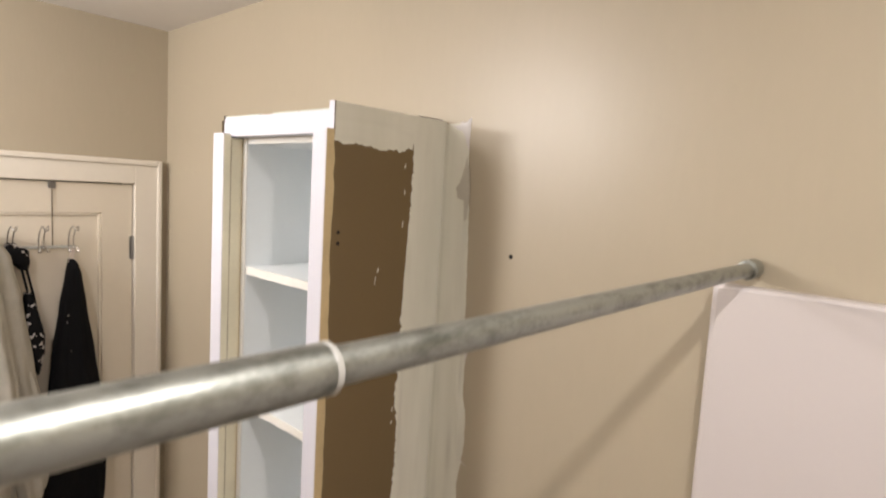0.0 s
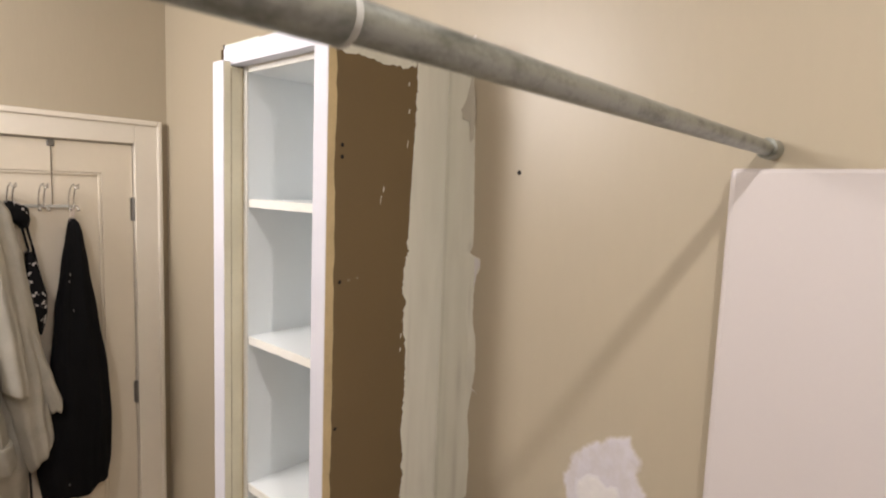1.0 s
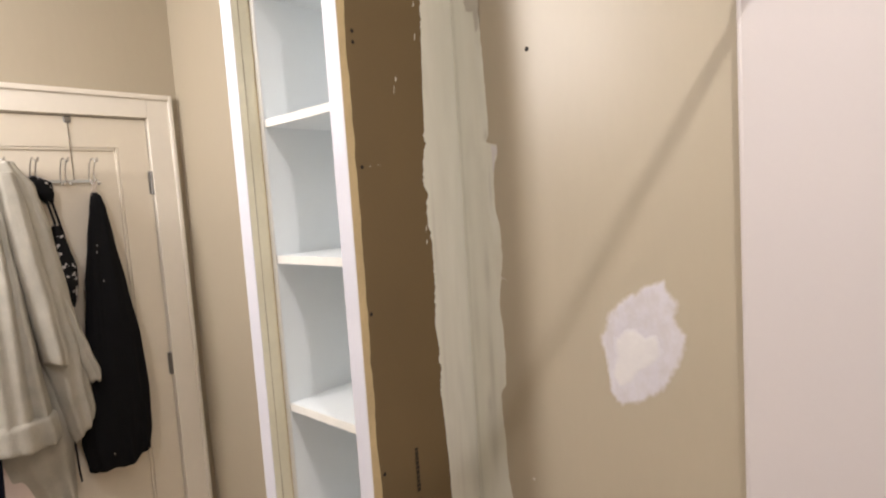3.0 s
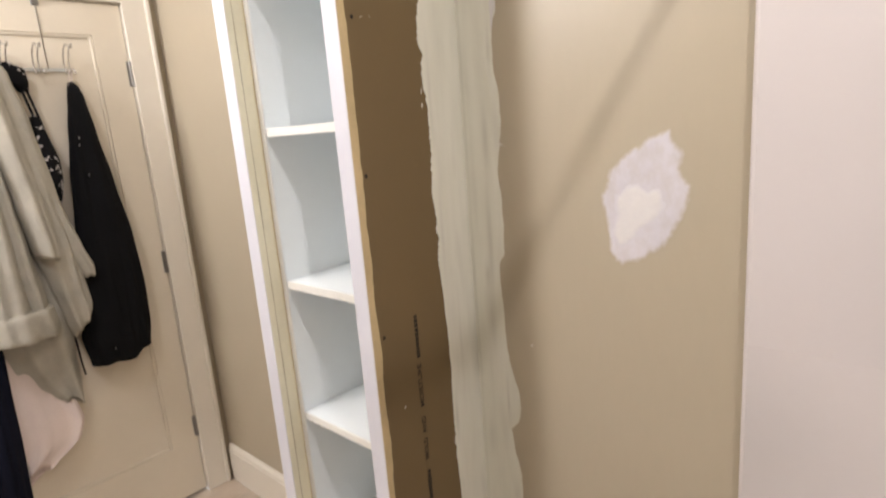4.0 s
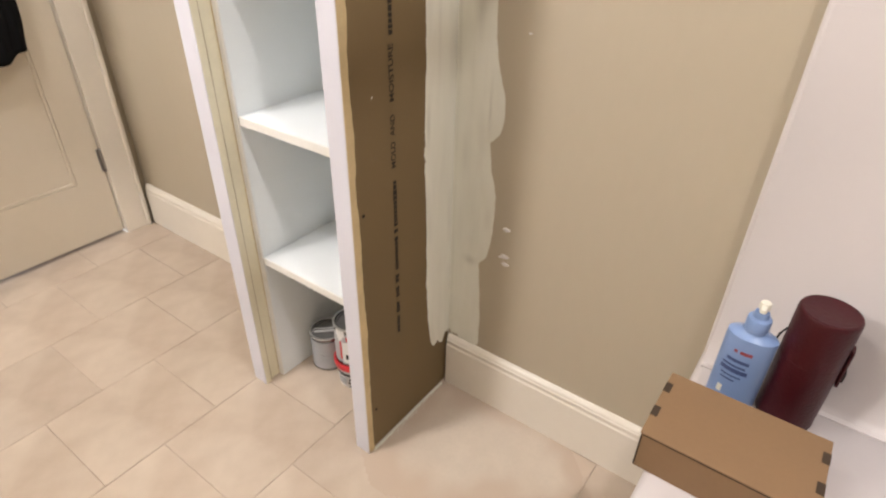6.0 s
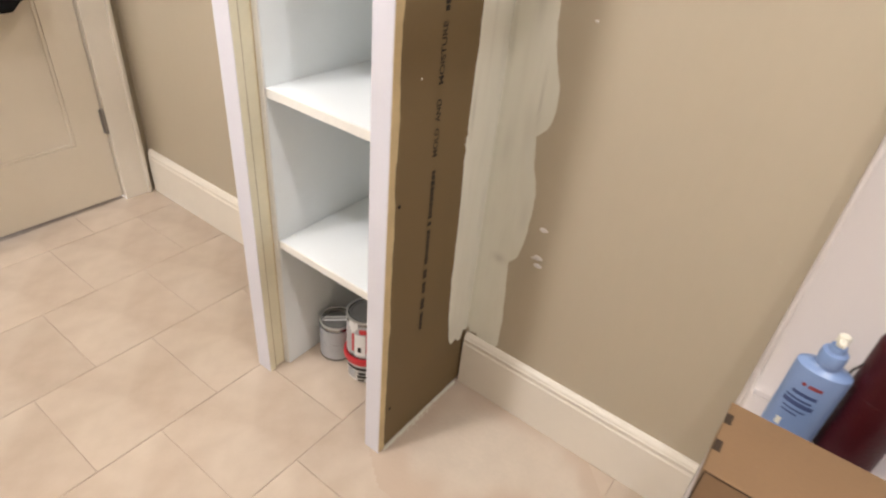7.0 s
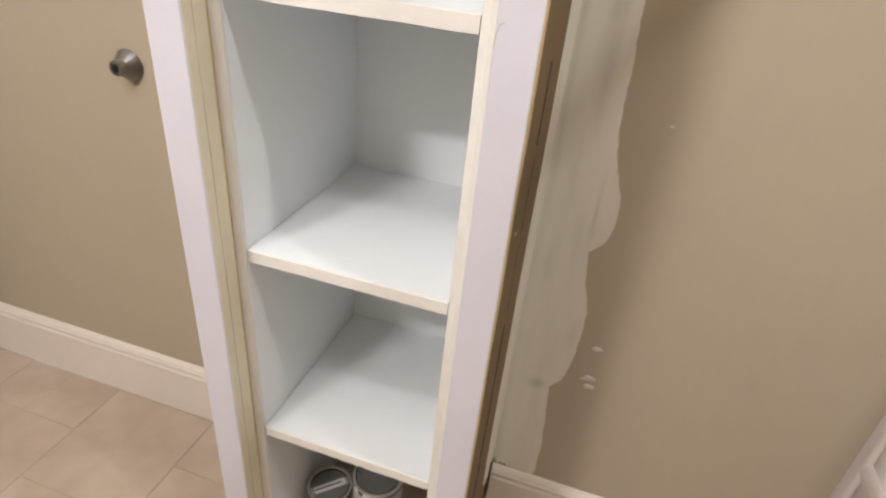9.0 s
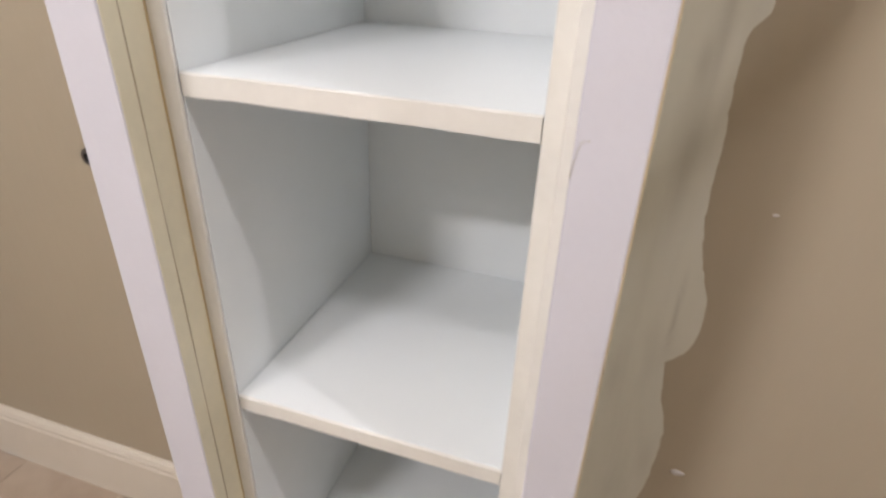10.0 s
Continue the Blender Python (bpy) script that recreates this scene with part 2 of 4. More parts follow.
# ---- door ----
CAS = 0.020
trim = thing("door_casing", "cream painted flat door casing with a raised outer band", "door casing", (0, 0, 0), kind="structure")
for nm, lo, hi in (("casing_side", (0.0005, DY1 + 0.004, 0), (CAS, -0.034, 2.118)), ("casing_side", (0.0005, DY0 - 0.098, 0), (CAS, DY0 - 0.004, 2.118)),
                   ("casing_head", (0.0005, DY0 - 0.004, DZ + 0.006), (CAS, DY1 + 0.004, 2.118))):
    part(nm, box(lo, hi, 0.002), TRIM, trim)
for nm, lo, hi in (("outer_band", (0.001, -0.046, 0), (CAS + 0.010, -0.030, 2.130)), ("outer_band", (0.001, DY0 - 0.102, 0), (CAS + 0.010, DY0 - 0.086, 2.130)),
                   ("outer_band", (0.001, DY0 - 0.086, 2.110), (CAS + 0.010, -0.046, 2.130))):
    part(nm, box(lo, hi, 0.004), TRIM, trim)
for nm, lo, hi in (("jamb", (-0.12, DY1 + 0.003, 0), (-0.001, DY1 + 0.0195, DZ + 0.003)), ("jamb", (-0.12, DY0 - 0.0195, 0), (-0.001, DY0 - 0.003, DZ + 0.003)),
                   ("jamb", (-0.12, DY0 - 0.0195, DZ + 0.003), (-0.001, DY1 + 0.0195, DZ + 0.0195))):
    part(nm, box(lo, hi), TRIM, trim)

door = thing("door_1", "closed cream painted door with one long recessed panel", "door", (0, DY1, 0), kind="structure")


def local(ob, lo, hi):
    p = ob.location
    return Vector(lo) - p, Vector(hi) - p


PY0, PY1, PZ0, PZ1 = DY0 + 0.108, DY1 - 0.108, 0.25, 1.921
bm = bmesh.new()
for lo, hi in (((-0.036, PY1, 0.014), (0, DY1, DZ)), ((-0.036, DY0, 0.014), (0, PY0, DZ)), ((-0.036, PY0, 0.014), (0, PY1, PZ0)), ((-0.036, PY0, PZ1), (0, PY1, DZ))):
    add_box(bm, *local(door, lo, hi))
part("door_leaf", bm, DOOR, door)
part("door_panel", box(*local(door, (-0.028, PY0 - 0.004, PZ0 - 0.004), (-0.010, PY1 + 0.004, PZ1 + 0.004))), DOOR, door)
bm = bmesh.new()
for lo, hi in (((-0.012, PY1 - 0.011, PZ0), (-0.003, PY1, PZ1)), ((-0.012, PY0, PZ0), (-0.003, PY0 + 0.011, PZ1)), ((-0.012, PY0 + 0.011, PZ0), (-0.003, PY1 - 0.011, PZ0 + 0.011)), ((-0.012, PY0 + 0.011, PZ1 - 0.011), (-0.003, PY1 - 0.011, PZ1))):
    add_box(bm, *local(door, lo, hi), 0.003)
part("panel_moulding", bm, DOOR, door)
for z in (1.785, 1.049, 0.315):
    bm = bmesh.new()
    add_lathe(bm, [(0, -0.046), (0.005, -0.046), (0.0065, -0.044), (0.0065, 0.044), (0.005, 0.046), (0, 0.046)], pose(0.006, 0.0015, z), 14)
    add_box(bm, (0.0004, -0.010, z - 0.044), (0.0028, 0.014, z + 0.044))
    part("hinge", bm, NICKEL, door, "brushed nickel butt hinge")

# ---- built-in tower ----
tower = thing("shelf_tower", "unfinished tall built-in shelf tower, white shelves, bare drywall side", "shelf unit", ((UX0 + UX1) / 2, -0.15, 0))
BX0, BX1 = 1.1325, 1.444     # inside of the box
BF, BB = -0.281, 0.085      # its front and back


def tpart(nm, lo, hi, mat, bevel=0.0, label=""):
    return part(nm, box(*local(tower, lo, hi), bevel), mat, tower, label)


tpart("left_panel", (BX0 - 0.018, BF + 0.0015, 0.0), (BX0, BB, 2.179), MELAMINE, 0.0006)
tpart("right_panel", (BX1, BF + 0.0015, 0.0), (BX1 + 0.018, BB, 2.179), MELAMINE, 0.0006)
tpart("left_panel_edge", (BX0 - 0.0181, BF - 0.0030, 0.0), (BX0 - 0.0006, BF + 0.0012, 2.179), SHELFEDGE, 0.0016, "rounded cream edge band")
tpart("right_panel_edge", (BX1 + 0.0006, BF - 0.0010, 0.0), (BX1 + 0.0178, BF + 0.0012, 2.179), SHELFEDGE, 0.0006)


def joint_line(x, y, seed, r, mat):
    """A thin uneven bead that runs up a joint."""
    bm = bmesh.new()
    pts = [Vector((x + 0.0005 * rough(k * 0.03, 9, seed), y + 0.0005 * rough(k * 0.03, 7, seed + 4), 0.003 + 2.165 * k / 72)) - tower.location for k in range(73)]
    add_tube(bm, pts, r, 6)
    part("joint_line", bm, mat, tower, "tan line in the joint")


# tan shading beside the edge band, put in as a coloured line
joint_line(BX0 - 0.0182, BF - 0.0030, 2, 0.0011, RAWWOOD)
# darker tan line over the gap between stile and post
joint_line(1.1195, -0.3170, 5, 0.0012, JOINTLINE)
tpart("back_panel", (BX0 - 0.018, BB + 0.0005, 0.0), (BX1 + 0.018, BB + 0.012, 2.179), MELAMINE)
tpart("top_panel", (BX0 + 0.0005, BF + 0.0030, 2.163), (BX1 - 0.0005, BB, 2.179), MELAMINE)
tpart("top_panel_edge", (BX0 - 0.0004, BF - 0.0008, 2.1635), (BX1 + 0.0004, BF + 0.0026, 2.1785), SHELFEDGE, 0.0006, "cream painted edge band")
for z in (0.412, 0.784, 1.149, 1.530, 1.867):
    shelf = tpart("shelf", (BX0 + 0.0004, BF + 0.003, z - 0.019), (BX1 - 0.0004, BB, z), MELAMINE, 0.0006, "white melamine shelf with a cream edge")
    bm = bmesh.new()
    rows = []
    n = 24
    for k in range(n + 1):
        x = BX0 + 0.0006 + (BX1 - BX0 - 0.0012) * k / n
        w = 0.0006 * rough(x, 30, z)
        rows.append([bm.verts.new(Vector((x, BF + 0.0028, z + 0.0002)) - tower.location), bm.verts.new(Vector((x, BF + w * 0.5, z - 0.0006 + w)) - tower.location),
                     bm.verts.new(Vector((x, BF + w * 0.5, z - 0.0195 + w)) - tower.location), bm.verts.new(Vector((x, BF + 0.0028, z - 0.0195)) - tower.location)])
    for a, b in zip(rows, rows[1:]):
        for k in range(4):
            bm.faces.new([a[k], a[(k + 1) % 4], b[(k + 1) % 4], b[k]])
    edge = part("shelf_edge", bm, SHELFEDGE, shelf, "rough cream painted shelf edge")

# frame boards round the box
tpart("left_post", (UX0 + 0.003, -0.3155, 0.0), (BX0 - 0.0185, 0.0, 2.175), CREAM, 0.001, "unpainted cream framing board")
tpart("left_stile", (UX0, UF, 0.0), (1.1205, -0.3185, 2.184), WHITE, 0.0015, "white primed face board")
tpart("left_stile_edge", (1.1207, UF + 0.0018, 0.0), (1.1213, -0.3188, 2.182), CREAM, 0, "unpainted cream board edge")
tpart("right_post", (BX1 + 0.0185, -0.318, 0.0), (UX1 - 0.0185, 0.0, 2.175), SHELFEDGE, 0.001, "cream painted framing board")
tpart("right_stile", (1.472, UF, 0.0), (UX1 - 0.001, -0.3185, 2.184), WHITE, 0.0015, "white primed face board")
tpart("header", (UX0 + 0.008, -0.314, 2.1775), (UX1 - 0.0185, -0.2825, 2.2225), WHITE, 0.001, "white primed top board")
tpart("top_board", (UX0 + 0.002, -0.281, 2.198), (UX1 - 0.019, -0.001, 2.215), WHITE, 0.001)
tpart("left_drywall", (UX0 + 0.001, -0.3165, 0.004), (UX0 + 0.0028, -0.001, 2.216), PAPER)
side = tpart("side_drywall", (UX1 - 0.018, -0.3178, 0.006), (UX1 - 0.003, -0.001, 2.2375), PAPER, 0.001, "bare brown-papered drywall panel")

bm = bmesh.new()
add_tube(bm, [Vector(p) - tower.location for p in ((1.4722, UF - 0.0002, 1.128), (1.4735, UF - 0.0003, 1.140), (1.4760, UF - 0.0003, 1.151), (1.4815, UF + 0.0001, 1.1535))], 0.0003, 6)
part("paint_crack", bm, SMEAR, tower, "hairline crack in the primer")
for x0, x1 in ((UX0 + 0.014, 1.235), (1.290, 1.385), (1.392, UX1 - 0.022)):
    tpart("top_paper_strip", (x0, -0.3135, 2.2226), (x1, -0.290, 2.2252), STRIP)
tpart("corner_strip", (UX1 - 0.0184, -0.3196, 2.1845), (UX1 - 0.0022, -0.3180, 2.2378), WHITE, 0.0004, "white plastered corner")
tpart("torn_paper", (UX1 - 0.006, -0.090, 2.2345), (UX1 - 0.0015, -0.012, 2.2392), DARK, 0.0015, "dark torn paper edge")
tpart("corner_chip", (UX0 + 0.0070, -0.3148, 2.215), (UX0 + 0.0130, -0.300, 2.2270), DARK, 0.0015, "dark chipped corner")

# raw tan edge of the right face board, ragged where it meets the paper
bm = bmesh.new()
rows = []
n = 150
for k in range(n + 1):
    z = 0.004 + 2.18 * k / n
    w = 0.0035 * rough(z, 9, 3) + 0.002 * rough(z, 40, 5)
    rows.append([bm.verts.new(Vector(p) - tower.location) for p in ((UX1 - 0.0025, UF + 0.002, z), (UX1, UF + 0.001, z), (UX1 + 0.0002, -0.326 + w * 0.5, z), (UX1 - 0.0005, -0.317 + w, z), (UX1 - 0.0035, -0.316 + w, z))])
for a, b in zip(rows, rows[1:]):
    for k in range(4):
        bm.faces.new([a[k], a[k + 1], b[k + 1], b[k]])
part("raw_board_edge", bm, RAWWOOD, tower, "raw tan wood edge with ragged caulk")

# screws
for y, z in ((-0.299, 1.985), (-0.299, 1.963), (-0.300, 1.718), (-0.305, 1.419), (-0.302, 1.077), (-0.302, 0.676), (-0.300, 0.13)):
    bm = add_lathe(bmesh.new(), [(0, 0.0012), (0.0028, 0.0012), (0.0042, 0.0002), (0, 0.0002)], pose(UX1 - 0.003, y, z, 0, 90, 0), 12)
    bm.transform(Matrix.Translation(-tower.location))
    part("screw", bm, DARK, tower, "dark drywall screw head")

WORDZ = (0.745, 0.8, 0.812, 0.854, 0.88, 0.984)
BARS = ((0.317, 0.366, 0.012), (0.378, 0.407, 0.012), (0.423, 0.451, 0.012), (0.463, 0.487, 0.012), (0.499, 0.586, 0.012), (0.594, 0.606, 0.012), (0.611, 0.716, 0.012), (0.999, 1.099, 0.012), (1.114, 1.112, 0.012))
# printed line on the paper: the readable words lettered, the rest as plain bars
def printed(words, z0, z1, y, height):
    """Ink lettering that runs up the panel between two heights."""
    data = bpy.data.curves.new("printed_word", "FONT")
    data.body, data.size, data.extrude, data.offset = words, 1.0, 0.0, 0.018
    tmp = bpy.data.objects.new("tmp", data)
    me = bpy.data.meshes.new_from_object(tmp)
    bpy.data.objects.remove(tmp)
    xs = [v.co.x for v in me.vertices]
    ys = [v.co.y for v in me.vertices]
    for v in me.vertices:
        u = (v.co.x - min(xs)) / (max(xs) - min(xs))
        w = (v.co.y - min(ys)) / (max(ys) - min(ys))
        v.co = Vector((UX1 - 0.0024, y - height * w, z0 + (z1 - z0) * u)) - tower.location
    me.materials.append(INK)
    ob = new("printed_word", me)
    ob.parent = side
    ob["label"] = "faded black stencilled word"


random.seed(5)
for words, z0, z1 in (("MOLD", WORDZ[0], WORDZ[1]), ("AND", WORDZ[2], WORDZ[3]), ("MOISTURE", WORDZ[4], WORDZ[5])):
    printed(words, z0, z1, -0.2020, 0.0135)
bm = bmesh.new()
for z0, z1, w in BARS:
    z = z0
    while z < z1 - 0.004:
        step = min(random.uniform(0.007, 0.011), z1 - z)
        a = w * random.uniform(0.0, 0.14)
        add_box(bm, Vector((UX1 - 0.0028, -0.2130 + a, z)) - tower.location, Vector((UX1 - 0.0024, -0.2130 + w - a * 0.8, z + step)) - tower.location)
        z += step + 0.0019
tagged(part("printed_line", bm, INK, side, "faded black printed line, unreadable"), kind="stuff")
# pale scuffs and torn flecks in the paper
random.seed(21)
for y, z, ly, lz in ((-0.197, 1.880, 0.0015, 0.020), (-0.190, 1.902, 0.004, 0.012), (-0.278, 1.720, 0.007, 0.0008), (-0.255, 1.722, 0.006, 0.0008), (-0.262, 0.90, 0.004, 0.005), (-0.125, 2.125, 0.003, 0.010), (-0.122, 2.07, 0.003, 0.014), (-0.124, 2.00, 0.0025, 0.018), (-0.128, 1.58, 0.003, 0.012), (-0.129, 1.55, 0.004, 0.009)):
    bm = bmesh.new()
    bmesh.ops.create_icosphere(bm, subdivisions=2, radius=1)
    for v in bm.verts:
        v.co *= 1 + 0.35 * rough(v.co.y + 2 * v.co.z, 1.7, z * 7)
        v.co = Vector((UX1 - 0.003 + v.co.x * 0.0007, y + v.co.y * ly / 2 + 0.15 * v.co.z * lz / 2, z + v.co.z * lz / 2)) - tower.location
    part("paper_scuff", bm, COMPOUND, side, "pale scuff in the paper")

# joint compound on the side of the tower and on the wall beside it


def compound(name, parent, place, u0, u1, z0, z1, nz, lift, seed, ragged, smears_and_shade=()):
    """A skim coat between u0(z) and u1(z): trowel streaks along its length, scraped thin and greyed in places."""
    bm = bmesh.new()
    thin = bm.verts.layers.float.new("thin")
    rows = []
    nu = 26
    for k in range(nz + 1):
        z = z0 + (z1 - z0) * k / nz
        a, b = u0(z), u1(z)
        row = []
        for j in range(nu + 1):
            s = j / nu
            u = a + (b - a) * s
            streak = noise.noise(Vector((u * 60, z * 2.2, seed))) + 0.6 * noise.noise(Vector((u * 190, z * 4.0, seed + 5)))
            h = lift * min(1, 5 * s + 0.08, 5 * (1 - s) + ragged) * (1 + 0.35 * rough(z, 5, seed + s * 3) + 0.05 * streak)
            zz = z + max(0.0, 1 - 12 * k / nz) * (0.014 * rough(u, 55, seed) + 0.008 * rough(u, 160, seed + 2)) * (1 if z1 > 1 else 0)
            v = bm.verts.new(place(u, zz, max(h, 0.0003)) - parent.location)
            t = 0.14 * max(0.0, streak - 0.15) + 0.45 * max(0.0, noise.noise(Vector((u * 38, z * 7, seed + 9))) - 0.15)
            for su, sz, ru, rz, amount in smears_and_shade:
                d = ((u - su) / ru) ** 2 + ((z - sz) / rz) ** 2
                t += amount * math.exp(-d) * (0.75 + 0.25 * streak)
            v[thin] = min(1.0, max(0.0, t))
            row.append(v)
        rows.append(row)
    for a, b in zip(rows, rows[1:]):
        for j in range(nu):
            bm.faces.new([a[j], a[j + 1], b[j + 1], b[j]]).smooth = True
    return part(name, bm, COMPOUND, parent, "dried grey-white joint compound, ragged edge")


def along(table, z):
    """Reads a table of (height, value) with straight runs between its rows."""
    if z <= table[0][0]:
        return table[0][1]
    for (z0, e0), (z1, e1) in zip(table, table[1:]):
        if z <= z1:
            return e0 + (e1 - e0) * (z - z0) / (z1 - z0)
    return table[-1][1]


SIDE_EDGE = ((0.17, -0.068), (0.20, -0.080), (0.27, -0.092), (0.40, -0.099), (0.58, -0.100), (0.75, -0.108), (0.93, -0.103), (1.05, -0.106), (1.15, -0.112), (1.21, -0.117), (1.28, -0.111), (1.36, -0.121),
             (1.45, -0.112), (1.55, -0.112), (1.61, -0.124), (1.655, -0.119), (1.68, -0.129), (1.77, -0.116), (1.88, -0.111), (2.07, -0.102), (2.14, -0.099), (2.20, -0.105))


def side_edge(z):
    wear = 0.25 + max(0.0, rough(z, 6, 13)) * 1.6 + (1.2 if 1.38 < z < 1.80 else 0.0)
    return along(SIDE_EDGE, z) + 0.001 * rough(z, 20, 1) + wear * (0.0024 * rough(z, 45, 7) + 0.0024 * rough(z, 150, 9))


WALL_EDGE = ((0.19, 1.613), (0.27, 1.613), (0.36, 1.607), (0.44, 1.600), (0.458, 1.618), (0.51, 1.630), (0.60, 1.635), (0.64, 1.632), (0.69, 1.619), (0.755, 1.609), (0.775, 1.631), (0.815, 1.641), (0.868, 1.636),
             (0.925, 1.617), (0.97, 1.609), (1.08, 1.605), (1.17, 1.598), (1.186, 1.604), (1.20, 1.615), (1.27, 1.619), (1.34, 1.617), (1.39, 1.609), (1.44, 1.617), (1.50, 1.626), (1.58, 1.623), (1.61, 1.612), (1.715, 1.616),
             (1.73, 1.628), (1.757, 1.627), (1.765, 1.597), (1.785, 1.607), (1.95, 1.601), (2.035, 1.598), (2.16, 1.588), (2.24, 1.588))


def wall_edge(z):
    return along(WALL_EDGE, z) + 0.0012 * rough(z, 22, 6) + 0.0010 * rough(z, 80, 2) + 0.0010 * rough(z, 210, 4)


# last entry: a greyer line down the inside corner
compound("side_compound", tower, lambda u, z, h: Vector((UX1 - 0.003 + h, u, z)), side_edge, lambda z: -0.0005, 0.172, 2.2370, 420, 0.0022, 1, 1,
         ((-0.096, 0.80, 0.005, 0.05, 0.8), (-0.104, 1.56, 0.004, 0.10, 0.7), (-0.098, 1.25, 0.004, 0.08, 0.5), (-0.060, 1.00, 0.004, 0.14, 0.4), (-0.004, 1.2, 0.004, 0.9, 0.35)))
compound("top_compound", tower, lambda u, z, h: Vector((UX1 - 0.003 + h, z, u)), lambda y: 2.160 + 0.007 * rough(y, 22, 3) + 0.004 * rough(y, 90, 5), lambda y: 2.2370, -0.3172, -0.105, 60, 0.0020, 4, 1)
# entry at 1.606, 0.83: a lobe's shadow line, put into the colour
# last entry: a greyer line close beside the tower
compound("wall_compound", wall_north, lambda u, z, h: Vector((u, -h, z)), lambda z: UX1 - 0.004, wall_edge, 0.178, 2.232, 420, 0.0024, 2, 0.08,
         ((1.578, 1.22, 0.007, 0.11, 1.0), (1.581, 1.47, 0.008, 0.06, 0.8), (1.566, 1.15, 0.010, 0.03, 0.6), (1.574, 1.02, 0.008, 0.06, 0.7), (1.576, 0.44, 0.017, 0.012, 1.0), (1.617, 0.57, 0.010, 0.035, 0.6),
          (1.606, 0.83, 0.003, 0.055, 1.0), (1.548, 0.72, 0.010, 0.05, 0.4), (1.598, 1.78, 0.006, 0.012, 0.9), (1.603, 1.66, 0.003, 0.05, 0.8), (1.524, 1.3, 0.004, 0.8, 0.4)))

# ---- wall patch, holes and marks ----
SKIM = ((1.994, 1.464), (2.001, 1.442), (2.017, 1.427), (2.014, 1.397), (2.032, 1.366), (2.025, 1.330), (2.013, 1.304), (1.997, 1.276), (1.987, 1.256), (1.949, 1.229), (1.903, 1.209), (1.885, 1.235), (1.884, 1.263), (1.876, 1.297), (1.863, 1.347), (1.869, 1.357), (1.886, 1.397), (1.917, 1.424), (1.955, 1.449))
DAB = ((1.938, 1.367), (1.955, 1.353), (1.976, 1.357), (1.984, 1.324), (1.976, 1.313), (1.938, 1.283), (1.921, 1.260), (1.901, 1.250), (1.889, 1.269), (1.898, 1.309), (1.900, 1.343), (1.916, 1.359))


def film(name, parent, mat, place, outline, step, feather, lift, seed, label, base=0.0003, wobble=0.3):
    """A thin coat inside an outline, with torn, feathered edges; 'thin' says how far it is scraped down."""
    pts = np.array(outline)
    lo, hi = pts.min(0) - feather, pts.max(0) + feather
    us, vs = np.arange(lo[0], hi[0], step), np.arange(lo[1], hi[1], step)
    U, V = np.meshgrid(us, vs, indexing="ij")
    far = np.full(U.shape, 9.0)
    inside = np.zeros(U.shape, bool)
    for (x0, y0), (x1, y1) in zip(pts, np.roll(pts, -1, 0)):
        ex, ey = x1 - x0, y1 - y0
        t = np.clip(((U - x0) * ex + (V - y0) * ey) / (ex * ex + ey * ey), 0, 1)
        far = np.minimum(far, np.hypot(U - x0 - t * ex, V - y0 - t * ey))
        if y0 != y1:
            inside ^= ((y0 > V) != (y1 > V)) & (U < x0 + ex * (V - y0) / ey)
    far = np.where(inside, far, -far)
    bm = bmesh.new()
    thin = bm.verts.layers.float.new("thin")
    verts = {}

    def vert(i, j):
        if (i, j) not in verts:
            u, v = float(us[i]), float(vs[j])
            torn = noise.noise(Vector((u / feather * 0.55, v / feather * 0.4, seed))) + 0.6 * noise.noise(Vector((u / feather * 1.7, v / feather * 1.2, seed + 3)))
            c = min(1.0, max(0.0, 0.5 + far[i, j] / feather + wobble * torn))
            ob = bm.verts.new(place(u, v, base + lift * c * (1 + 0.3 * torn)) - parent.location)
            ob[thin] = 1 - c * c * (3 - 2 * c) * (0.90 + 0.10 * min(1.0, max(-1.0, torn * 2)))
            verts[i, j] = ob
        return verts[i, j]

    for i in range(len(us) - 1):
        for j in range(len(vs) - 1):
            if far[i:i + 2, j:j + 2].max() > -0.75 * feather:
                bm.faces.new([vert(i, j), vert(i + 1, j), vert(i + 1, j + 1), vert(i, j + 1)]).smooth = True
    return part(name, bm, mat, parent, label)


def on_wall(u, v, h):
    return Vector((u, -h, v))


film("spackle_patch", wall_north, SPACKLE, on_wall, SKIM, 0.0022, 0.011, 0.0010, 3.3, "white spackle patch with angular feathered edges", wobble=0.5)
film("spackle_dab", wall_north, SPACKLETHICK, on_wall, DAB, 0.0022, 0.012, 0.0010, 6.1, "round thicker dab of spackle", 0.0012)


